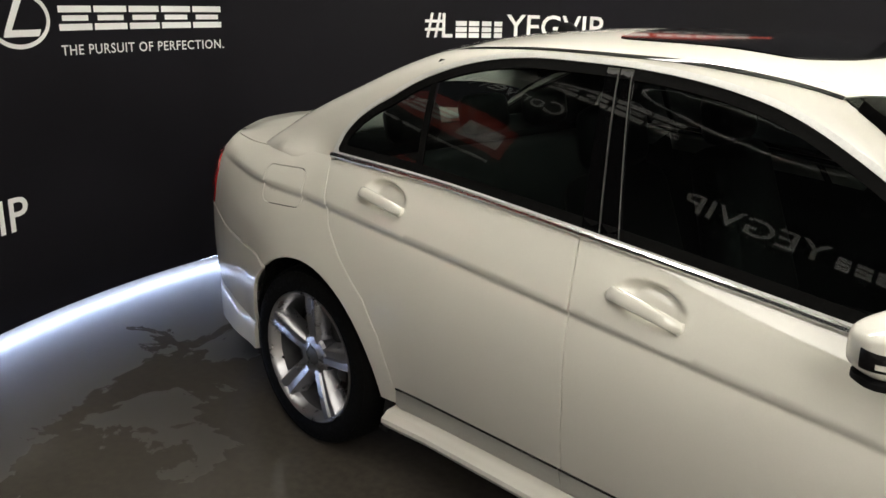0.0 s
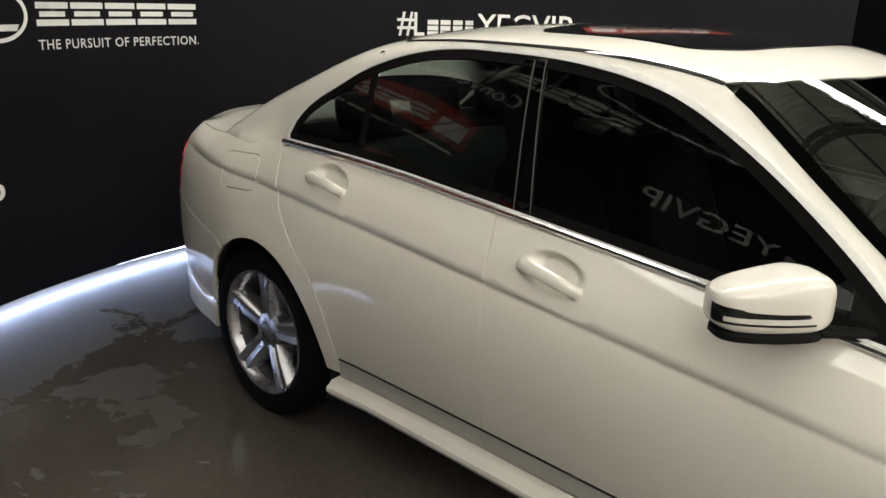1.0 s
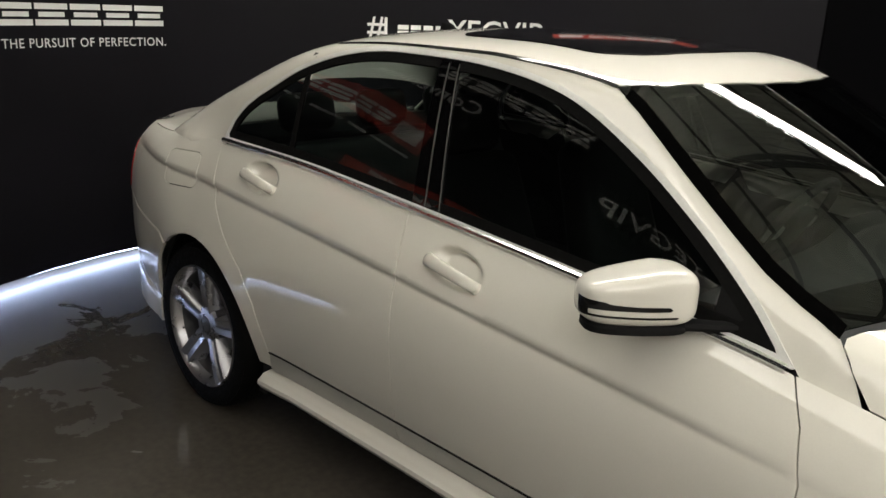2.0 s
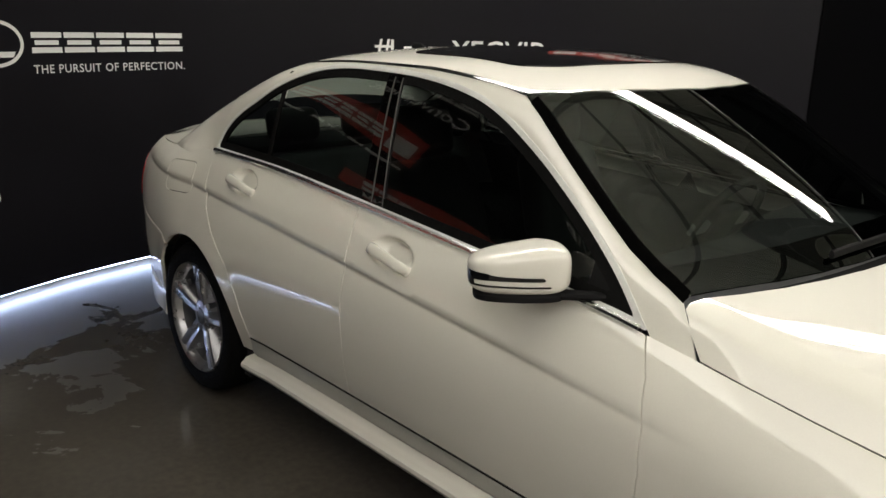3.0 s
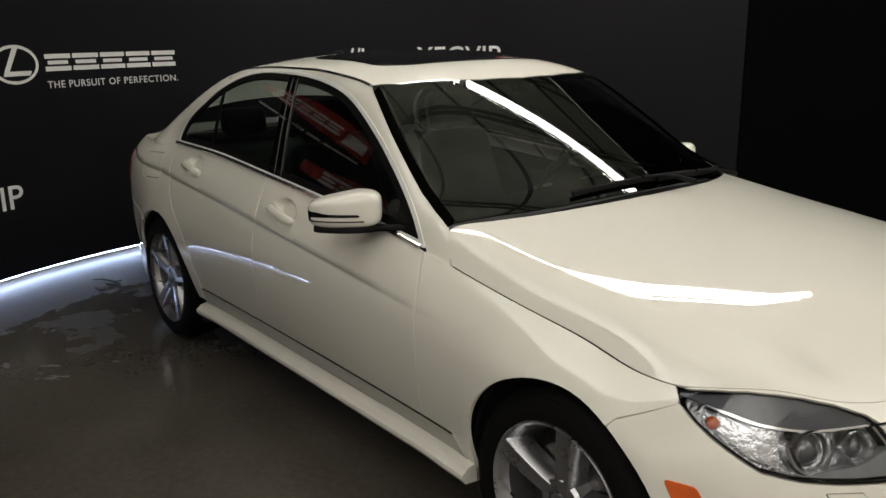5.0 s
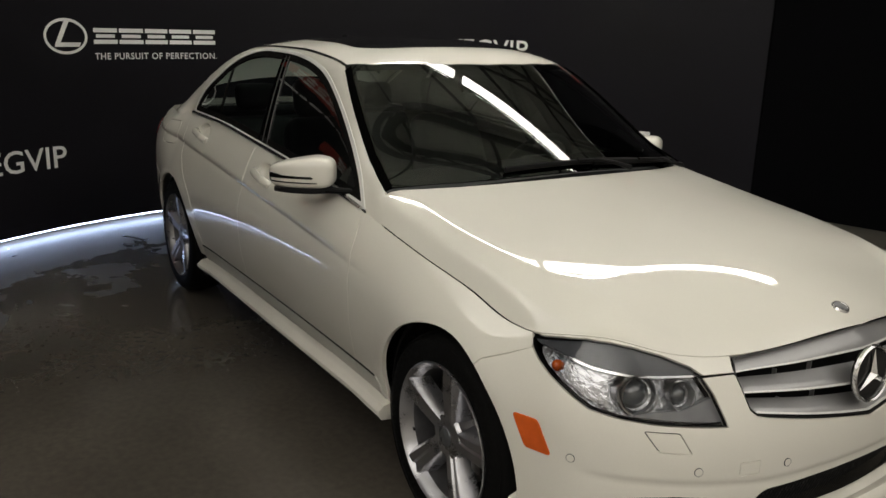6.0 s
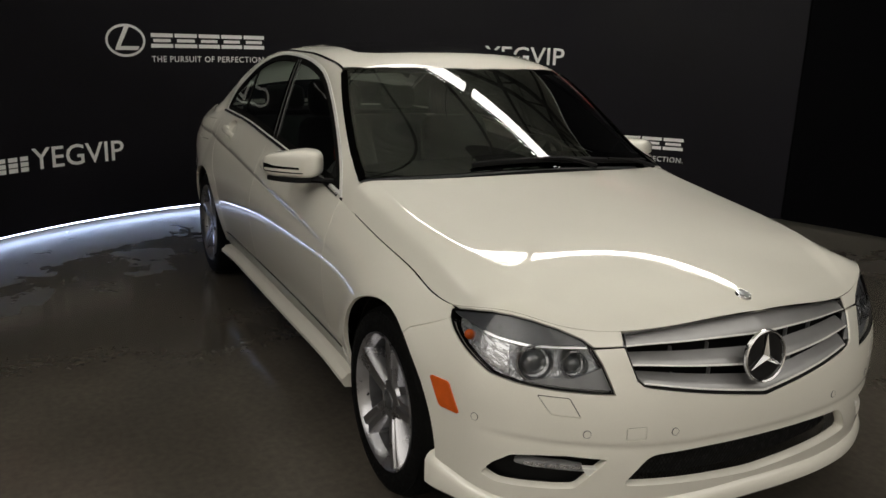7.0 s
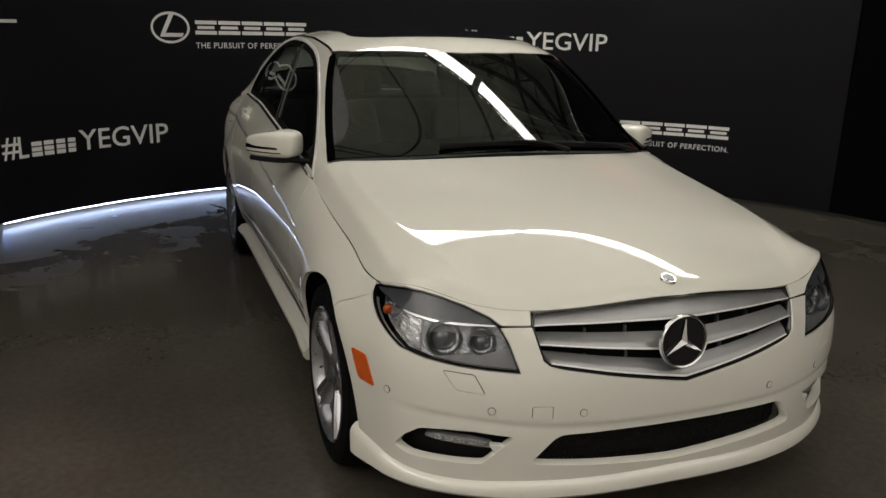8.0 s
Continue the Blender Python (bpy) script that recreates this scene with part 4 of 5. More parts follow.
for side in (RIGHT, LEFT):
    panel("side_frame", cabin, frame_line, PAINT, car, 0.028, scale=0.6, mirror=side, thick=0.01)
    panel("window_trim", cabin, on_side(dlo), RAIL, car, 0.02, holes=[on_side(inner)], scale=0.6, mirror=side, thick=0.006, lift=0.004, label="satin chrome window surround")
    for a, b in ((-1.40, -0.391), (-0.387, 0.705)):
        xs = np.linspace(a, b, 30)
        ye = np.array([float(side_y(x, belt(x))) for x in xs])
        k = 1 if side else -1
        part("belt_strip", tube([(x, k * (y + 0.004), belt(x) + 0.002) for x, y in zip(xs, ye)], 0.0095, 8), CHROME, car, "bright chrome strip under the windows")
    panel("window_seal", cabin, on_side(inset(dlo, 0.011)), RUBBER, car, 0.02, holes=[on_side(inner2)], scale=0.6, mirror=side, thick=0.008, lift=0.001, label="black rubber window seal")
    glass = inset(dlo, 0.034)
    for name, a, b in (("quarter_window", (-3, -3), (-1.005, -1.065)), ("rear_window_pane", (-0.985, -1.045), (-0.378, -0.462)), ("front_window_pane", (-0.277, -0.388), (0.53, 0.53))):
        line = clip_x(glass, a, b)
        pane = panel(name, cabin, on_side(line), SIDE_GLASS, car, 0.04, scale=0.6, mirror=side, thick=0, lift=-0.004, label="dark tinted window glass")
    panel("window_divider", cabin, on_side([(-1.008, 0.96), (-0.982, 0.96), (-1.05, 1.33), (-1.072, 1.33)]), RUBBER, car, 0.03, scale=0.6, mirror=side, thick=0.006, lift=-0.001)
    for a, b in (((-0.385, 0.94), (-0.465, 1.352)), ((-0.328, 0.94), (-0.424, 1.352))):
        w = 0.052
        panel("pillar_cover", cabin, on_side([a, (a[0] + w, a[1]), (b[0] + w * 0.72, b[1]), b]), PIANO, car, 0.03, scale=0.6, mirror=side, thick=0.006, lift=0.001, label="gloss black pillar cover")
    # the glint on the covers' edges, put in as narrow grey strips
    for a, b in ((-0.2765, -0.3895), (-0.3335, -0.4285)):
        panel("pillar_edge", cabin, on_side([(a, 0.945), (a + 0.0025, 0.945), (b + 0.0025, 1.345), (b, 1.345)]), GLINT, car, 0.03, scale=0.6, mirror=side, thick=0.004, lift=0.003, label="thin grey strip painted as the glint on the pillar cover's edge")
    panel("mirror_triangle", cabin, on_side(clip_x(glass, (0.528, 0.528), (3, 3))), BLACK, car, 0.03, scale=0.6, mirror=side, thick=0.004, lift=0.0005)
    gut = on_top([(x, y - 0.003) for x, y in gutter] + [(x, y + 0.007) for x, y in gutter[::-1]])
    panel("roof_gutter", cabin, gut, GLOSS, car, 0.02, scale=0.6, mirror=side, thick=0.004, lift=0.0025, label="black roof gutter strip")
    panel("screen_strip", cabin, on_top([(x, y - 0.002) for x, y in screen_side[:-1]] + [(x, y + 0.026) for x, y in screen_side[:-1][::-1]]), FRIT, car, 0.02, scale=0.6, mirror=side, thick=0.004, lift=0.003, label="black windscreen edge strip")

both = lambda line: line + [(x, -y) for x, y in line[::-1]]
roof_front = [(0.118, -0.552), (0.195, -0.475), (0.252, -0.35), (0.294, -0.19), (0.312, 0.0)]
roof_line = both([(x, y + 0.004) for x, y in gutter[::-1]] + roof_front)
roof = panel("roof", cabin, on_top(roof_line), PAINT, car, 0.03, scale=0.6, gap=0.001)
sun_line = rounded([(-0.56, -0.42), (-0.05, -0.435), (0.06, -0.33), (0.12, -0.15), (0.13, 0.0), (0.12, 0.15), (0.06, 0.33), (-0.05, 0.435), (-0.56, 0.42), (-0.58, 0.0)], 0.05)
panel("sunroof", cabin, on_top(sun_line), GLOSS, car, 0.03, scale=0.6, lift=0.004, thick=0.004, label="dark tinted glass sunroof")
screen_low = [(0.955, 0.0), (0.949, -0.12), (0.934, -0.24), (0.905, -0.37), (0.865, -0.49), (0.815, -0.60), (0.768, -0.70)]
screen_line = [screen_low[-1]] + [(x, y + 0.002) for x, y in screen_side] + [(x + 0.004, y) for x, y in roof_front]
screen_line = screen_line + [(x, -y) for x, y in screen_line[::-1][1:]] + [(x, -y) for x, y in screen_low[::-1][1:]] + screen_low[1:-1]
panel("windscreen", screen_skin, screen_line, FRONT_GLASS, car, 0.025, thick=0, label="clear windscreen with reflections").visible_shadow = False
panel("windscreen_border", screen_skin, screen_line, FRIT, car, 0.03, holes=[[(x - 0.06 if x > 0.7 else x, y) for x, y in shrink(screen_line, 0.035)]], thick=0, lift=-0.004)
panel("rear_window", cabin, on_top([(-1.02, -0.50)] + rear_side[1:-1] + [(-1.70, -0.55), (-1.70, 0.55)] + [(x, -y) for x, y in rear_side[1:-1][::-1]] + [(-1.02, 0.50)]), SIDE_GLASS, car, 0.04, scale=0.6, thick=0)


# ---- lamps and front end ----


def on_ring(s, z, lift=0.0, left=False):
    """A point of the lower body's skin, moved out by lift, and the way out of it."""
    e = 0.003
    p, a, b = (np.array([float(c) for c in ring(*q)]) for q in ((s, z), (s + e, z), (s, z + e)))
    n = np.cross(a - p, b - p)
    n /= np.linalg.norm(n)
    if np.dot(n, p - np.array([min(max(p[0], -1.5), 1.2), 0, 0.6])) < 0:
        n = -n
    p = p + n * lift
    return (Vector((p[0], -p[1], p[2])), Vector((n[0], -n[1], n[2]))) if left else (Vector(p), Vector(n))


def facing(at, way):
    """A pose whose local y axis points back from the way, so that lathes made along -y look out."""
    return Matrix.Translation(at) @ (-Vector(way)).to_track_quat("Y", "Z").to_matrix().to_4x4()


def moved(bm, m):
    bmesh.ops.transform(bm, matrix=m, verts=bm.verts)
    return bm


head_line = head_lower + head_upper + head_top
DARK_CHROME = material("lamp_inner", (0.55, 0.56, 0.58), 0.16, 0.9, bump=(0.016, 0.012))
GLASSY = material("projector_glass", (0.05, 0.055, 0.06), 0.03, 0.0, coat=1.0, spec=0.8)
for side in (RIGHT, LEFT):
    hl = panel("headlight", ring, head_line, BLACK, car, 0.02, holes=[shrink(head_line, 0.0025)], thick=0.014, mirror=side, gap=0.0015, label="clear headlight with grey bezel and round projectors")
    panel("lamp_back", ring, head_line, DARK_CHROME, hl, 0.02, lift=-0.05, thick=0, mirror=side, label="dark chromed lamp housing")
    panel("lens", ring, shrink(head_line, 0.003), LENS, hl, 0.025, lift=-0.001, thick=0, mirror=side, label="clear lamp lens").visible_shadow = False
    panel("bezel", ring, [(1.706, 0.724)] + [(p, z - 0.002) for p, z in head_top[::-1]] + [(2.205, 0.692), (2.09, 0.692), (2.016, 0.694), (1.91, 0.704), (1.845, 0.714), (1.77, 0.720)], BEZEL_DARK, hl, 0.02, lift=-0.012, thick=0.02, mirror=side, label="dark grey upper bezel")
    panel("bezel_edge", ring, [(1.77, 0.722), (1.845, 0.714), (1.91, 0.704), (2.016, 0.694), (2.09, 0.692), (2.195, 0.692), (2.20, 0.688), (2.09, 0.687), (2.016, 0.689), (1.91, 0.699), (1.845, 0.709), (1.77, 0.718)], CHROME, hl, 0.02, lift=-0.012, thick=0.01, mirror=side)
    panel("reflector", ring, [(1.745, 0.706), (1.80, 0.708), (1.955, 0.690), (1.965, 0.612), (1.90, 0.628), (1.81, 0.675)], REFLECTOR, hl, 0.012, lift=-0.035, thick=0.02, mirror=side, label="faceted chrome reflector")
    panel("lower_bezel", ring, [(2.02, 0.598), (2.15, 0.586), (2.275, 0.580), (2.245, 0.640), (2.16, 0.612), (2.08, 0.606)], LAMP_GREY, hl, 0.02, lift=-0.02, thick=0.03, mirror=side)
    for s, z, r in ((2.042, 0.650, 0.053), (2.158, 0.650, 0.040)):
        at, out = on_ring(s, z, -0.045, side)
        way = (out + Vector((0.9, 0, 0))).normalized()
        m = facing(at, way)
        cup = part("projector", moved(lathe([(r * 0.72, 0.02), (r * 0.80, -0.018), (r * 0.93, -0.028), (r * 1.0, -0.022), (r * 1.03, 0.0), (r * 1.05, 0.03)], 32), m), CHROME, hl, "chrome projector ring")
        part("projector_lens", moved(lathe([(0, -0.022), (r * 0.3, -0.020), (r * 0.55, -0.012), (r * 0.70, 0.0), (r * 0.74, 0.012)], 24), m), GLASSY, hl)
    at, out = on_ring(1.79, 0.690, -0.03, side)
    bm = bmesh.new()
    bmesh.ops.create_uvsphere(bm, u_segments=14, v_segments=10, radius=0.015)
    part("indicator_bulb", moved(bm, Matrix.Translation(at)), AMBER, hl, "amber indicator bulb")
    panel("side_marker", ring, rounded([(1.713, 0.548), (1.788, 0.548), (1.832, 0.463), (1.757, 0.465)], 0.012), AMBER, car, 0.015, lift=0.004, thick=0.006, mirror=side, label="amber side marker lamp")
    w = panel("washer_cover", ring, washer, PAINT, bumper, 0.02, gap=0.0028, thick=0.004, mirror=side)
    # black sheet that paints the shade in the cover's gap
    panel("cover_well", ring, shrink(washer, -0.004), VOID, w, 0.02, lift=-0.012, thick=0, mirror=side)
    for s, z in ((1.883, 0.473), (2.199, 0.462), (2.457, 0.457)):
        at, out = on_ring(s, z, 0.001, side)
        sn = part("parking_sensor", moved(lathe([(0, -0.001), (0.0095, -0.001), (0.0105, 0.002)], 20), facing(at, out)), PAINT, bumper)
        part("sensor_ring", moved(lathe([(0.0102, -0.0006), (0.0114, -0.0006), (0.0118, 0.002)], 20), facing(at, out)), BEZEL_DARK, sn)
    fog = fog_hole
    fg = panel("fog_insert", ring, shrink(fog, -0.01), BLACK, bumper, 0.02, lift=-0.05, thick=0, mirror=side, label="black fog lamp recess")
    panel("running_light", ring, rounded([(2.0, 0.355), (2.044, 0.361), (2.137, 0.360), (2.2, 0.351), (2.208, 0.334), (2.144, 0.337), (2.044, 0.341), (2.003, 0.347)], 0.005), LAMP_GREY, bumper, 0.012, lift=-0.022, thick=0.02, mirror=side, label="chrome daytime running light bar")
    for k in range(5):
        q = 2.03 + k * 0.034
        panel("light_cell", ring, [(q, 0.3455 - k * 0.0006), (q + 0.026, 0.3450 - k * 0.0006), (q + 0.028, 0.3555 - k * 0.0008), (q + 0.002, 0.3560 - k * 0.0008)], REFLECTOR, bumper, 0.012, lift=-0.019, thick=0.003, mirror=side)
    panel("fog_blade", ring, rounded([(2.195, 0.354), (2.242, 0.352), (2.284, 0.337), (2.282, 0.328), (2.213, 0.330)], 0.004), RAIL, bumper, 0.015, lift=-0.004, thick=0.02, mirror=side)
tow = panel("tow_cover", ring, tow_cover, PAINT, bumper, 0.02, gap=0.0024, thick=0.004)
# same black sheet for the shade round the tow cover
panel("cover_well", ring, shrink(tow_cover, -0.004), VOID, tow, 0.02, lift=-0.012, thick=0)

# lower intake: dark mesh
mesh_back = panel("intake_back", ring, shrink(intake, -0.012), VOID, bumper, 0.03, lift=-0.07, thick=0)
bm = bmesh.new()
s0, s1 = 2.32, 2 * NOSE - 2.32
for slope in (1, -1):
    for k in range(-5, 70):
        pts = []
        for j in range(5):
            z = 0.268 + 0.032 * j
            s = s0 + k * 0.0135 + slope * (z - 0.34) * 0.6
            pts.append((s, z))
        line = [on_ring(s, z, -0.03)[0] for s, z in pts if s0 < s < s1]
        for p, q in zip(line, line[1:]):
            up = Vector((0, 0, 0.0022))
            bm.faces.new([bm.verts.new(v) for v in (p - up, q - up, q + up, p + up)])
tagged(part("intake_mesh", bm, BLACK, bumper, "black diamond mesh"), kind="stuff")

# lip under the bumper
lip_top = curve([1.70, 1.80, 1.95, 2.10, 2.30, 2.56, NOSE], [0.288, 0.262, 0.234, 0.228, 0.236, 0.236, 0.238])
bm = bmesh.new()
rows = []
for s in np.linspace(1.705, 2 * NOSE - 1.705, 120):
    f = min(s, 2 * NOSE - s)
    t = float(lip_top(f))
    row = []
    for o, z in ((-0.03, t + 0.014), (0.001, t + 0.006), (0.011, t - 0.004), (0.018, t - 0.018), (0.017, 0.197), (0.006, 0.185), (-0.10, 0.180)):
        p, n = on_ring(f, t, 0)
        n.z = 0
        n.normalize()
        q = p + n * o
        q.z = z
        if s > NOSE:
            q.y = -q.y
        row.append(bm.verts.new(q))
    rows.append(row)
for p, q in zip(rows, rows[1:]):
    for k in range(6):
        bm.faces.new((p[k], q[k], q[k + 1], p[k + 1]))
bmesh.ops.recalc_face_normals(bm, faces=bm.faces)
part("bumper_lip", bm, PAINT, bumper, "white spoiler lip with scuffed lower edge")

# lip under the rear bumper
bm = bmesh.new()
rows = []
for s in np.linspace(-1.745, 2 * TAIL + 1.745, 100):
    f = max(s, 2 * TAIL - s)
    rise = 0.05 * float(smooth(-1.76, -2.05, f))
    row = []
    grow = 0.35 + 0.65 * float(smooth(-1.74, -1.95, f))
    for o, z in ((-0.03, 0.335 + rise), (0.002, 0.327 + rise), (0.009, 0.312 + rise), (0.013, 0.285 + rise), (0.010, 0.222), (-0.06, 0.215)):
        p, n = on_ring(f, 0.33, 0)
        n.z = 0
        n.normalize()
        q = p + n * (o * grow if o > 0 else o)
        q.z = z
        if s < TAIL:
            q.y = -q.y
        row.append(bm.verts.new(q))
    rows.append(row)
for p, q in zip(rows, rows[1:]):
    for k in range(5):
        bm.faces.new((p[k], q[k], q[k + 1], p[k + 1]))
bm.faces.new(rows[0]), bm.faces.new(rows[-1][::-1])
bmesh.ops.recalc_face_normals(bm, faces=bm.faces)
part("rear_lip", bm, PAINT, car, "white lip under the rear bumper")

# grille
grille_top = curve([2.295, 2.36, 2.498, 2.64, NOSE], [0.722, 0.730, 0.743, 0.755, 0.762])
grille_low = curve([2.295, 2.36, 2.40, 2.566, NOSE], [0.594, 0.587, 0.581, 0.553, 0.520])
grille = panel("grille", ring, grille_right[1:] + flip(grille_right[1:])[1:] + [(2 * NOSE - s, float(grille_top(s))) for s in np.linspace(2.31, NOSE, 16)][:-1] + [(s, float(grille_top(s))) for s in np.linspace(NOSE, 2.31, 16)], BLACK, car, 0.03, lift=-0.075, thick=0, label="silver three-bar grille with chrome edges")
panel("grille_surround", ring, grille_right[1:] + flip(grille_right[1:])[1:] + [(2 * NOSE - s, float(grille_top(s))) for s in np.linspace(2.31, NOSE, 16)][:-1] + [(s, float(grille_top(s))) for s in np.linspace(NOSE, 2.31, 16)], GLOSS, grille, 0.02,
      holes=[shrink(grille_right[1:] + flip(grille_right[1:])[1:] + [(2 * NOSE - s, float(grille_top(s))) for s in np.linspace(2.31, NOSE, 16)][:-1] + [(s, float(grille_top(s))) for s in np.linspace(NOSE, 2.31, 16)], 0.0035)], lift=-0.004, thick=0.05)


def grille_skin(s, q):
    """The bars' own skin: q is 0 to 1 from the grille's top to its foot; each bar is set back at its top edge."""
    s, q = np.asarray(s, float), np.asarray(q, float)
    f = np.where(s > NOSE, 2 * NOSE - s, s)
    z = grille_top(f) * (1 - q) + grille_low(f) * q
    x, y, zz = ring(s, z)
    t = np.zeros_like(q)
    for a, b in ((0.0, 0.28), (0.465, 0.635), (0.80, 0.97)):
        t = np.where((q > a - 0.03) & (q < b + 0.03), np.clip((q - a) / (b - a), 0, 1), t)
    back = 0.010 + 0.036 * (1 - t) ** 1.6
    return x - back, y, zz


ENDS = {0: 2.312, 1: 2.324, 2: 2.350}
for k, (a, b) in enumerate(((0.03, 0.28), (0.465, 0.635), (0.80, 0.965))):
    e = ENDS[k]
    bar = panel("grille_bar", grille_skin, [(e, a), (e + 0.008 * k, b), (2 * NOSE - e - 0.008 * k, b), (2 * NOSE - e, a)], SILVER, grille, 0.02, scale=0.22, thick=0.012, label="concave silver grille bar")
    panel("bar_edge", grille_skin, [(e + 0.008 * k, b - 0.022), (e + 0.008 * k, b), (2 * NOSE - e - 0.008 * k, b), (2 * NOSE - e - 0.008 * k, b - 0.022)], RAIL, bar, 0.02, scale=0.22, thick=0.008, lift=0.0025, label="thin chrome edge")
for k in range(2):
    for z in (0.676, 0.600):
        for sgn in (-1, 1):
            s = NOSE + sgn * (0.17 + 0.13 * k)
            p = on_ring(min(s, 2 * NOSE - s), z, -0.06, s > NOSE)[0]
            part("grille_strut", box(0.012, 0.003, 0.03, 0, p), LAMP_GREY, grille)

# round emblem: plain disc, ring and three rays
m = facing((2.153, -0.025, 0.642), (1, -0.02, 0.10))
em = part("emblem", moved(lathe([(0, -0.004), (0.068, -0.003), (0.072, 0.0), (0.072, 0.01)], 48), m), GLOSS, grille, "round black disc in a chrome ring with three chrome rays")
part("emblem_ring", moved(lathe([(0.070, -0.002), (0.0712, -0.008), (0.074, -0.010), (0.0775, -0.007), (0.079, 0.000)], 48), m), CHROME, em)
for a in (90, 210, 330):
    bm = bmesh.new()
    d, w = 0.068, 0.011
    base = [bm.verts.new(v) for v in ((0, -0.007, w), (d, -0.007, 0), (0, -0.007, -w), (-w * 0.6, -0.007, 0), (0, -0.02, 0), (d, -0.010, 0))]
    for f in ((0, 4, 5), (0, 5, 1), (2, 5, 4), (2, 1, 5), (3, 4, 0), (3, 2, 4)):
        bm.faces.new([base[i] for i in f])
    bmesh.ops.recalc_face_normals(bm, faces=bm.faces)
    part("emblem_ray", moved(bm, m @ Matrix.Rotation(-radians(a), 4, "Y")), CHROME, em, flat=True)
m = facing((2.034, -0.01, float(hood_z(2.034, 0)) + 0.001), (0.36, 0, 1))
hb = part("hood_badge", moved(lathe([(0, -0.004), (0.018, -0.0045), (0.021, -0.003)], 32), m), LAMP_GREY, hood, "small round metal hood badge")
part("badge_ring", moved(lathe([(0.017, -0.002), (0.019, -0.005), (0.022, -0.005), (0.025, 0.001)], 32), m), CHROME, hb)

# ---- flanks ----
def pull_handle(rear, front):
    """A strap handle between two points of the skin: a thick rear foot, a bowed grip, a tapered front end."""
    bm = bmesh.new()
    p, q = Vector(rear[0]), Vector(front[0])
    out = (Vector(rear[1]) + Vector(front[1])).normalized()
    along = (q - p).normalized()
    up = along.cross(out)
    up = up if up.z > 0 else -up
    rows = []
    for i in range(37):
        t = i / 36
        rise, fall = float(smooth(-0.02, 0.20, t)), float(smooth(1.0, 0.74, t))
        face = 0.006 + 0.026 * rise ** 0.6 * (0.25 + 0.75 * fall) + 0.004 * math.sin(math.pi * t)
        back = -0.012 + 0.030 * float(smooth(0.15, 0.27, t)) * float(smooth(0.93, 0.80, t))
        tip = min(1.0, math.sqrt(max(0.0, 1 - (1 - min(t / 0.10, 1)) ** 2)) + 0.12, math.sqrt(max(0.0, 1 - (1 - min((1 - t) / 0.07, 1)) ** 2)) + 0.30)
        high = 0.0185 * tip * (1 - 0.16 * t)
        mid, deep = p.lerp(q, t) + out * ((face + back) / 2), (face - back) / 2
        row = []
        for k in range(16):
            c, d = math.cos(math.tau * k / 16), math.sin(math.tau * k / 16)
            row.append(bm.verts.new(mid + out * deep * math.copysign(abs(c) ** 0.75, c) + up * high * math.copysign(abs(d) ** 0.75, d)))
        rows.append(row)
    for m, n in zip(rows, rows[1:]):
        for k in range(16):
            bm.faces.new((m[k], m[(k + 1) % 16], n[(k + 1) % 16], n[k]))
    bm.faces.new(rows[0]), bm.faces.new(rows[-1][::-1])
    bmesh.ops.recalc_face_normals(bm, faces=bm.faces)
    return bm


for side in (RIGHT, LEFT):
    k = 1 if side else -1
    for a, b, e in ((-0.946, -0.338, 1), (-0.334, 0.776, 0), (0.780, 0.935, 2)):
        top = [(s, 0.3575 - 0.0125 * (s + 0.95) / 1.9) for s in np.linspace(a, b, 12)]
        low = [(s, 0.270) for s in (b, a)]
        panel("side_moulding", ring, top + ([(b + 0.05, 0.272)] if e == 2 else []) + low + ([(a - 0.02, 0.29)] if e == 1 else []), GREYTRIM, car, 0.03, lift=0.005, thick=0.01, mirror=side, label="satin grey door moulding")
        part("moulding_strip", tube([on_ring(s, z + 0.001, 0.006, side)[0] for s, z in top], 0.0032, 6), GLOSS, car, "thin dark chrome strip on the moulding")
    # side skirt
    bm = bmesh.new()
    rows = []
    for x in np.linspace(-0.985, 1.02, 24):
        sec = [(0.82, 0.274), (0.842, 0.272), (0.852, 0.268), (0.858, 0.260), (0.873, 0.250), (0.874, 0.236), (0.861, 0.218), (0.80, 0.210)]
        flare = 0.012 * float(smooth(0.75, 1.02, x) + smooth(-0.8, -0.98, x))
        rows.append([bm.verts.new((x, k * (y + (flare if y > 0.85 else 0)), z)) for y, z in sec])
    for p, q in zip(rows, rows[1:]):
        for i in range(7):
            bm.faces.new((p[i], q[i], q[i + 1], p[i + 1]))
    bm.faces.new(rows[0]), bm.faces.new(rows[-1][::-1])
    bmesh.ops.recalc_face_normals(bm, faces=bm.faces)
    part("side_skirt", bm, PAINT, car, "sculpted white side skirt")
    for a, b, za, zb in ((-0.255, -0.044, 0.857, 0.826), (-1.195, -0.984, 0.922, 0.894)):
        part("door_handle", pull_handle(on_ring(a, za, 0, side), on_ring(b, zb, 0, side)), PAINT, car, "white pull door handle")
    # wheel arch liners
    for wx in (-1.38, 1.38):
        bm = bmesh.new()
        rows = []
        for a in np.linspace(-25, 205, 40):
            c, s = math.cos(radians(a)), math.sin(radians(a))
            rows.append([bm.verts.new((wx + r * c, k * y, 0.317 + r * s)) for r, y in ((0.357, 0.835), (0.385, 0.82), (0.385, 0.56), (0.0, 0.56))])
        for p, q in zip(rows, rows[1:]):
            for i in range(3):
                bm.faces.new((p[i], q[i], q[i + 1], p[i + 1]))
        bmesh.ops.recalc_face_normals(bm, faces=bm.faces)
        part("arch_liner", bm, VOID, car)

# ---- door mirrors ----


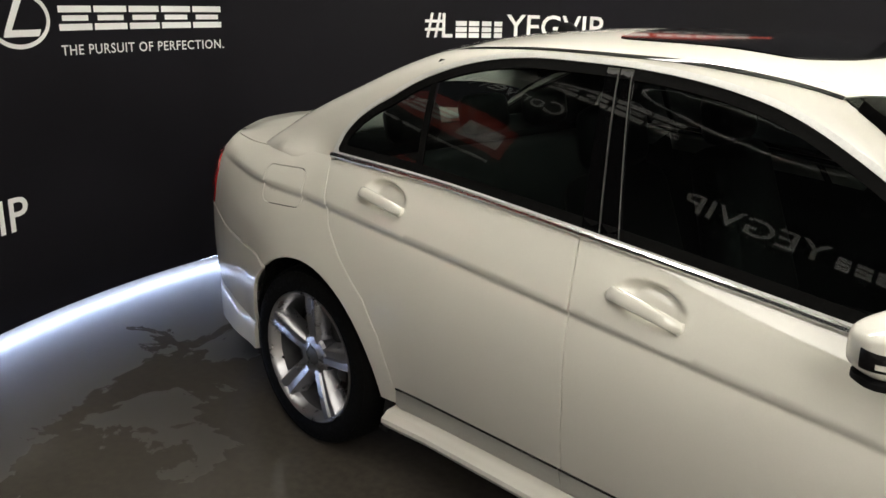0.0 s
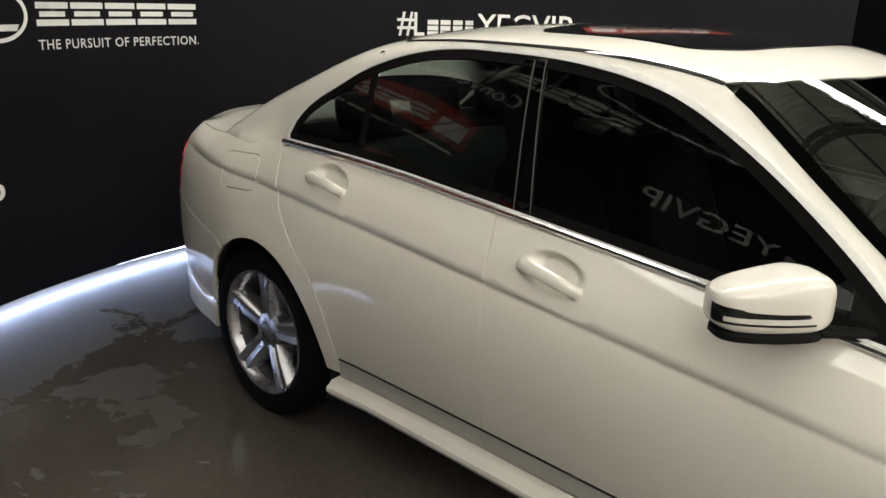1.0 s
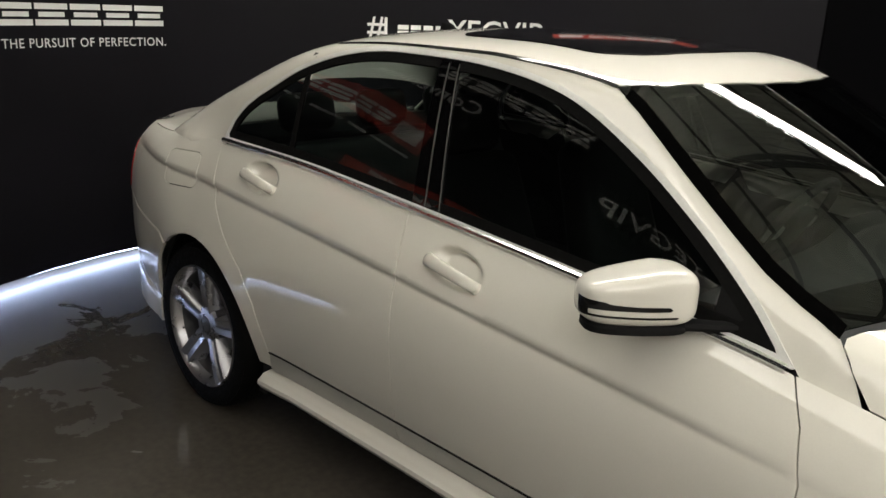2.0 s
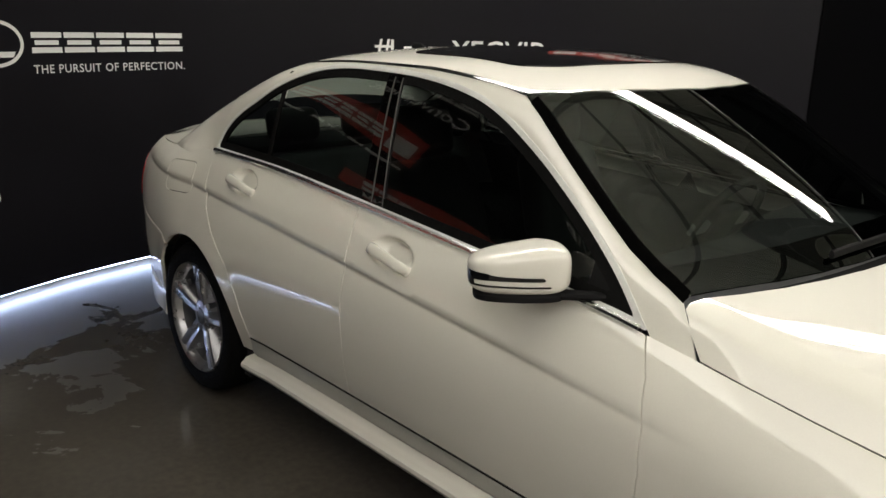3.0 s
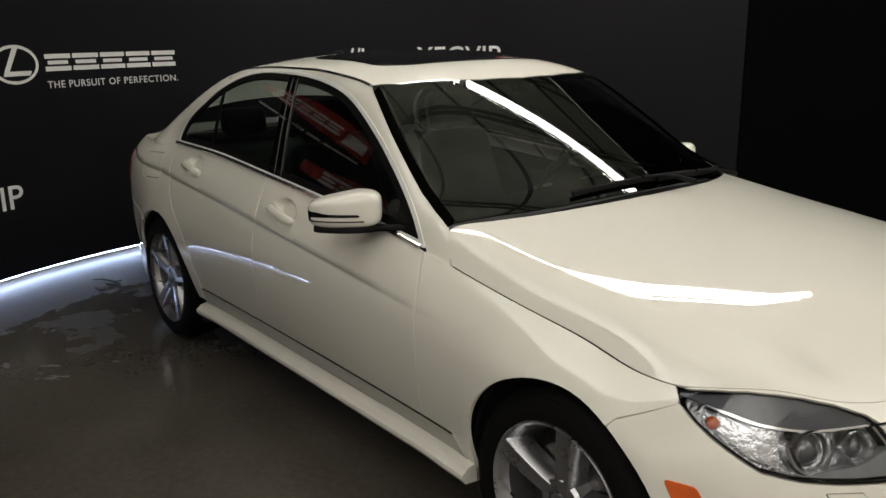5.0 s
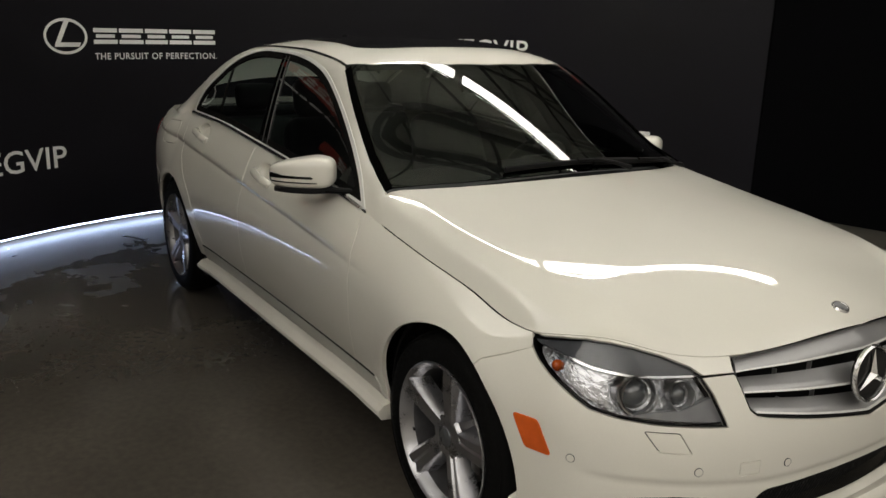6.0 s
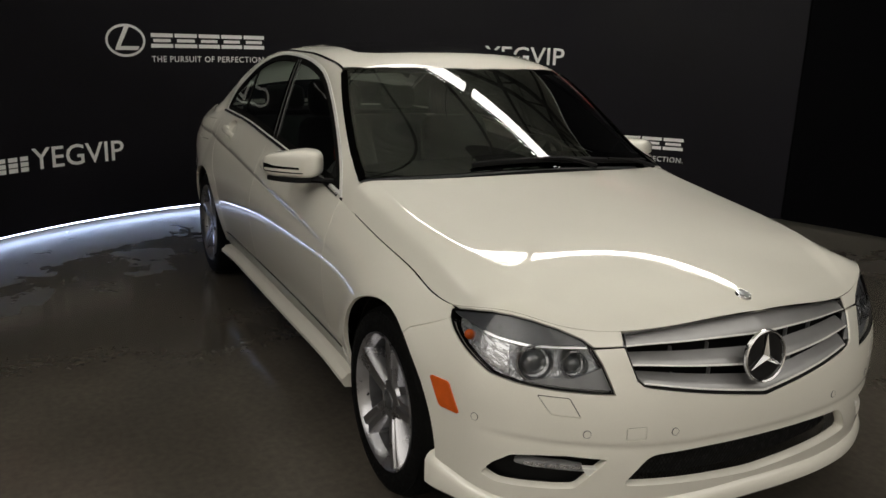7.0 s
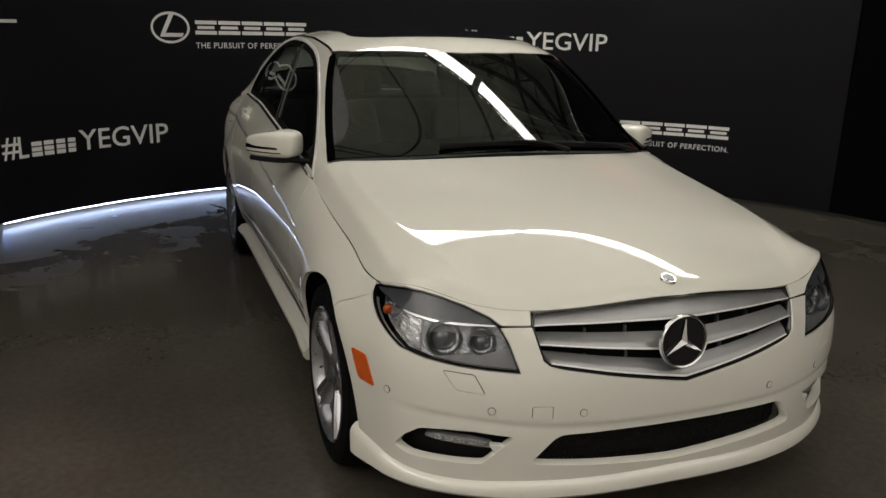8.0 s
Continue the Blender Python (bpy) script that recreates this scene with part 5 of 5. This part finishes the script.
def mirror_skin(a, b):
    """The mirror housing: a goes round, b up from -pi/2 to pi/2."""
    a, b = np.asarray(a, float), np.asarray(b, float)

    def pw(v, n):
        return np.sign(v) * np.abs(v) ** n
    cu, cv, cw = pw(np.cos(b), 0.42) * pw(np.cos(a), 0.5), pw(np.cos(b), 0.42) * pw(np.sin(a), 0.62), pw(np.sin(b), 0.5)
    taper = 0.86 - 0.34 * np.clip(cu, -0.35, 1)
    z = 0.962 + 0.064 * np.where(cw > 0, cw * taper, cw * 0.85)
    u, v = 0.122 * cu + 0.011, 0.072 * cv * (1.0 - 0.25 * np.clip(cu, 0, 1))
    return 0.425 - 0.6 * u + 0.8 * v, -(0.872 + 0.8 * u + 0.6 * v), z


MC = (0.418, -0.881, 0.96)
for side in (RIGHT, LEFT):
    mk = 1 if side else -1
    bm = bmesh.new()
    na, nb = 48, 24
    grid = [[bm.verts.new([float(c) for c in mirror_skin(2 * math.pi * i / na, -1.5 + 3.0 * j / nb)]) for i in range(na)] for j in range(nb + 1)]
    for j in range(nb):
        for i in range(na):
            bm.faces.new((grid[j][i], grid[j][(i + 1) % na], grid[j + 1][(i + 1) % na], grid[j + 1][i]))
    bm.faces.new(grid[0][::-1]), bm.faces.new(grid[-1])
    if side:
        bmesh.ops.scale(bm, vec=(1, -1, 1), verts=bm.verts)
    bmesh.ops.recalc_face_normals(bm, faces=bm.faces)
    mo = part("door_mirror", bm, PAINT, car, "white door mirror with two dark slots")
    for f in mo.data.polygons:
        f.use_smooth = True
    panel("indicator_slot", mirror_skin, [(0.10, 0.03), (0.60, 0.01), (1.72, -0.01), (1.76, -0.04), (1.72, -0.07), (0.62, -0.08), (0.62, -0.22), (1.85, -0.24), (1.90, -0.28), (1.85, -0.33), (0.10, -0.32)], GLOSS, mo, 0.05, lift=0.0008, thick=0.0005, mirror=side, core=MC)
    bm = bmesh.new()
    rows = []
    for a in np.linspace(0, 2 * math.pi, 33)[:-1]:
        x, y, z = (float(c) for c in mirror_skin(a, -0.9))
        rows.append([bm.verts.new((MC[0] + (x - MC[0]) * f, mk * -(MC[1] + (y - MC[1]) * f), zz)) for f, zz in ((1.0, 0.912), (1.07, 0.906), (1.07, 0.894), (0.7, 0.888))])
    for i in range(32):
        p, q = rows[i], rows[(i + 1) % 32]
        for j in range(3):
            bm.faces.new((p[j], q[j], q[j + 1], p[j + 1]))
    bm.faces.new([r[3] for r in rows]), bm.faces.new([r[0] for r in rows][::-1])
    bmesh.ops.recalc_face_normals(bm, faces=bm.faces)
    part("mirror_base", bm, BLACK, mo, "black mirror underside")
    part("mirror_arm", tube([(0.50, mk * 0.82, 0.905), (0.55, mk * 0.775, 0.905), (0.60, mk * 0.735, 0.91)], [0.022, 0.018, 0.02], 10, 0.6), BLACK, mo)

# ---- wheels ----


def build_wheel():
    """A wheel with its axle along y, its face towards -y: tyre, rim, five broad spokes, cap, bolts and brake disc."""
    w = part("wheel", lathe([(0.226, -0.090), (0.231, -0.106), (0.236, -0.112), (0.262, -0.116), (0.290, -0.110), (0.306, -0.099), (0.313, -0.082), (0.317, -0.05), (0.317, 0.05), (0.313, 0.085), (0.29, 0.108), (0.24, 0.108), (0.21, 0.1)], 72), RUBBER, car, "black tyre on a silver five-spoke wheel")
    part("tyre_rib", lathe([(0.297, -0.1065), (0.300, -0.1085), (0.303, -0.1045)], 72), RUBBER, w)
    part("rim", lathe([(0.232, -0.104), (0.2315, -0.113), (0.2275, -0.1155), (0.222, -0.110), (0.214, -0.096), (0.205, -0.076)], 72), ALLOY, w, "silver alloy rim")
    part("barrel", lathe([(0.205, -0.076), (0.196, -0.02), (0.196, 0.09), (0.21, 0.10)], 72), BARREL, w)
    for i in range(5):
        a = radians(86 + 72 * i)
        bm = bmesh.new()
        rows = []
        for t in np.linspace(0, 1, 9):
            r = 0.045 + t * 0.180
            half = 0.034 + 0.014 * t ** 1.2
            face = 0.66 - 0.06 * t
            y = -0.086 - 0.017 * math.sin(math.pi * t * 0.5) - 0.007 * t
            cols = []
            for c, d in ((-1.05, 0.060), (-0.98, 0.026), (-face - 0.10, 0.004), (-face, 0.0), (-0.12, 0.003), (0.0, 0.010), (0.12, 0.010), (face, 0.004), (face + 0.10, 0.008), (1.05, 0.060)):
                cols.append(bm.verts.new((r, y + d, half * c)))
            rows.append(cols)
        for p, q in zip(rows, rows[1:]):
            for k in range(9):
                bm.faces.new((p[k], q[k], q[k + 1], p[k + 1]))
        bmesh.ops.recalc_face_normals(bm, faces=bm.faces)
        bmesh.ops.transform(bm, matrix=Matrix.Rotation(-a, 4, "Y"), verts=bm.verts)
        part("spoke", bm, ALLOY, w)
        b = a + radians(36)
        bm = lathe([(0, 0.004), (0.0075, 0.004), (0.0085, 0.0), (0.012, -0.001), (0.0125, 0.02)], 12)
        part("wheel_bolt", moved(bm, Matrix.Translation((0.052 * math.cos(b), -0.084, 0.052 * math.sin(b)))), DISC, w)
    part("hub", lathe([(0.034, -0.090), (0.040, -0.088), (0.066, -0.084), (0.074, -0.074), (0.076, -0.03)], 48), ALLOY, w)
    cap = part("hub_cap", lathe([(0, -0.094), (0.020, -0.0935), (0.030, -0.091), (0.034, -0.086)], 32), BEZEL_DARK, w, "round silver hub cap")
    part("cap_ring", lathe([(0.026, -0.0925), (0.028, -0.0945), (0.031, -0.091)], 32), ALLOY, cap)
    part("brake_disc", lathe([(0.07, -0.03), (0.15, -0.034), (0.152, -0.01), (0.07, -0.01)], 48), DISC, w, "steel brake disc")
    part("barrel_back", lathe([(0.0, 0.0), (0.195, 0.0), (0.195, 0.005)], 40), VOID, w)
    bm = box(0.05, 0.07, 0.12, 0.012, (0.125, -0.03, 0.0))
    part("brake_caliper", bm, DISC, w)
    part("valve", tube([(0.195 * math.cos(3.5), -0.085, 0.195 * math.sin(3.5)), (0.175 * math.cos(3.5), -0.095, 0.175 * math.sin(3.5))], 0.004, 8), BLACK, w)
    return w


wheel = build_wheel()
wheel.matrix_basis = pose(-1.38, -0.765, 0.317)
for x, k, turn in ((1.38, -1, 4), (-1.38, 1, 20), (1.38, 1, -30)):
    copy_thing(wheel, pose(x, 0.765 * k, 0.317, 0, 0, 180 if k > 0 else 0) @ pose(0, 0, 0, 0, turn, 0))

# ---- cabin and underbody ----
part("underbody", box(4.1, 1.1, 0.28, 0.04, (-0.1, 0, 0.33)), VOID, car)
part("floor_pan", box(1.95, 1.58, 0.12, 0.03, (0.0, 0, 0.25)), VOID, car)
# black filler added in the empty bay, so the grille shows dark
part("engine_block", box(0.85, 1.08, 0.42, 0.03, (1.53, 0, 0.47)), VOID, car)
part("firewall", box(0.06, 1.45, 0.62, 0.01, (0.86, 0, 0.56)), VOID, car)
part("boot_wall", box(0.5, 1.1, 0.6, 0.05, (-1.75, 0, 0.65)), VOID, car)
for side in (RIGHT, LEFT):
    panel("door_lining", ring, [(-1.40, 0.32), (0.80, 0.32), (0.72, 0.85), (-0.4, 0.94), (-1.40, 0.985)], DASH, car, 0.06, lift=-0.07, thick=0, mirror=side)
    panel("pillar_lining", cabin, frame_line, DASH, car, 0.06, scale=0.6, mirror=side, thick=0, lift=-0.02)
panel("headliner", cabin, on_top(roof_line), DASH, car, 0.05, scale=0.6, thick=0, lift=-0.03)
bm = bmesh.new()
rows = []
for y in np.linspace(-0.70, 0.70, 25):
    hump = 0.05 * math.exp(-((y - 0.36) / 0.17) ** 2)
    edge = 0.16 * (abs(y) / 0.70) ** 2
    rows.append([bm.verts.new((x, y, z)) for x, z in ((0.93 - edge, 0.90), (0.80 - edge, 0.915), (0.62, 0.925 + hump * 0.5), (0.47, 0.92 + hump), (0.40, 0.885 + hump), (0.38, 0.78), (0.45, 0.55))])
for p, q in zip(rows, rows[1:]):
    for i in range(6):
        bm.faces.new((p[i], q[i], q[i + 1], p[i + 1]))
bmesh.ops.recalc_face_normals(bm, faces=bm.faces)
part("dashboard", bm, DASH, car, "dark grey moulded dashboard")


def build_seat():
    """A front seat: cushion, backrest with side bolsters, headrest on two rods."""
    st = part("seat", box(0.52, 0.52, 0.16, 0.05, (0, 0, 0.42), 3), LEATHER, car, "dark leather front seat")
    bm = box(0.15, 0.50, 0.62, 0.06, (0, 0, 0.31), 3)
    for v in bm.verts:
        f = v.co.z / 0.62
        v.co.y *= 1.0 - 0.28 * max(f, 0) ** 2
        v.co.x -= 0.02 * math.cos(v.co.y * 5)
    part("backrest", moved(bm, pose(-0.24, 0, 0.46, 0, -18, 0)), LEATHER, st)
    part("headrest", moved(box(0.11, 0.27, 0.19, 0.05, (0, 0, 0), 3), pose(-0.455, 0, 1.14, 0, -12, 0)), LEATHER, st)
    for k in (-1, 1):
        part("headrest_rod", tube([(-0.425, k * 0.07, 1.0), (-0.445, k * 0.07, 1.09)], 0.006, 8), CHROME, st)
    return st


seat = build_seat()
seat.matrix_basis = pose(-0.12, -0.36, 0.0)
copy_thing(seat, pose(-0.12, 0.36, 0.0))
bench = part("rear_bench", box(0.5, 1.25, 0.16, 0.05, (-0.95, 0, 0.42), 3), LEATHER, car, "dark leather rear bench")
part("backrest", moved(box(0.16, 1.22, 0.56, 0.06, (0, 0, 0.28), 3), pose(-1.18, 0, 0.45, 0, -24, 0)), LEATHER, bench)
for y in (-0.38, 0.0, 0.38):
    part("headrest", moved(box(0.09, 0.25, 0.15, 0.045, (0, 0, 0), 3), pose(-1.40, y, 1.08, 0, -14, 0)), LEATHER, bench)
part("parcel_shelf", box(0.35, 1.15, 0.03, 0.01, (-1.55, 0, 0.985)), DASH, car)
m = pose(0.22, 0.36, 0.86, 0, -62, 0)
bm = bmesh.new()
rows = []
for i in range(40):
    a = 2 * math.pi * i / 40
    rows.append([bm.verts.new(((0.185 + 0.016 * math.cos(b)) * math.cos(a), (0.185 + 0.016 * math.cos(b)) * math.sin(a), 0.016 * math.sin(b))) for b in np.linspace(0, 2 * math.pi, 9)[:-1]])
for i in range(40):
    p, q = rows[i], rows[(i + 1) % 40]
    for j in range(8):
        bm.faces.new((p[j], q[j], q[(j + 1) % 8], p[(j + 1) % 8]))
sw = part("steering_wheel", moved(bm, m), LEATHER, car, "black leather steering wheel")
part("wheel_boss", moved(box(0.15, 0.17, 0.05, 0.02), m), DASH, sw)
part("wheel_spoke", moved(box(0.05, 0.36, 0.02, 0.008), m), SILVER, sw)
part("rear_view_mirror", moved(box(0.03, 0.24, 0.065, 0.012), pose(0.30, 0, 1.26, 0, -10, 0)), BLACK, car)

# wipers, cowl, aerial


def on_screen(x, y, lift):
    e = 0.003
    p, q, r = (np.array([float(c) for c in screen_skin(*g)]) for g in ((x, y), (x + e, y), (x, y + e)))
    n = np.cross(q - p, r - p)
    return Vector(p + n / np.linalg.norm(n) * lift)


for blade, arm in (([(0.890, -0.31), (0.914, -0.13), (0.921, 0.06), (0.895, 0.32)], [(0.972, 0.20), (0.945, 0.13), (0.932, 0.07)]),
                   ([(0.928, 0.06), (0.910, 0.25), (0.868, 0.43), (0.800, 0.60)], [(0.905, 0.56), (0.885, 0.50), (0.876, 0.46)])):
    xs, ys = curve([y for _, y in blade], [x for x, _ in blade]), np.linspace(blade[0][1], blade[-1][1], 18)
    wp = part("wiper", tube([on_screen(float(xs(y)), y, 0.012) for y in ys], 0.008, 8, 1.4), BLACK, car, "black windscreen wiper")
    part("wiper_arm", tube([on_screen(x, y, 0.03) for x, y in arm] + [on_screen(float(xs(ys[8])), float(ys[8]), 0.022)], [0.014, 0.011, 0.009, 0.008], 8, 0.7), BLACK, wp)


def cowl_skin(u, v):
    """The black trough between glass and hood: u across, v from the glass (0) down under the hood (1)."""
    u, v = np.asarray(u, float), np.asarray(v, float)
    y = np.abs(u)
    x = 0.948 - 0.36 * y ** 2.15
    return x + 0.085 * v, u, screen_skin(x, y)[2] - 0.012 - 0.06 * v - 0.02 * v * (1 - v)


panel("cowl", cowl_skin, [(-0.70, 0), (-0.70, 1), (0.70, 1), (0.70, 0)], BLACK, car, 0.05, scale=0.1, thick=0, core=(0.9, 0, 0.5), label="black plastic cowl under the windscreen")
bm = box(0.13, 0.035, 0.06, 0.012, (0, 0, 0.03), 2)
for v in bm.verts:
    f = max(v.co.z, 0) / 0.06
    v.co.x = v.co.x * (1 - 0.6 * f) - 0.03 * f
    v.co.y *= 1 - 0.7 * f
part("aerial_fin", moved(bm, pose(-1.02, 0, float(roof_z(-1.02, 0)) - 0.03)), BLACK, car, "small black roof aerial")

# the left flank stands a little further out than the right one mirrored
seen = set()
for ob in car.children_recursive:
    if ob.data.name in seen or ob.name.startswith("wheel") or (ob.parent and ob.parent.name.startswith("wheel") and ob.parent.name != "wheel_spoke"):
        continue
    if ob.name.split(".")[0] in ("seat", "backrest", "headrest", "headrest_rod"):
        continue
    seen.add(ob.data.name)
    for v in ob.data.vertices:
        v.co.y += 0.03 * float(smooth(-0.6, 0.6, v.co.y) * smooth(2.1, 1.6, v.co.x))
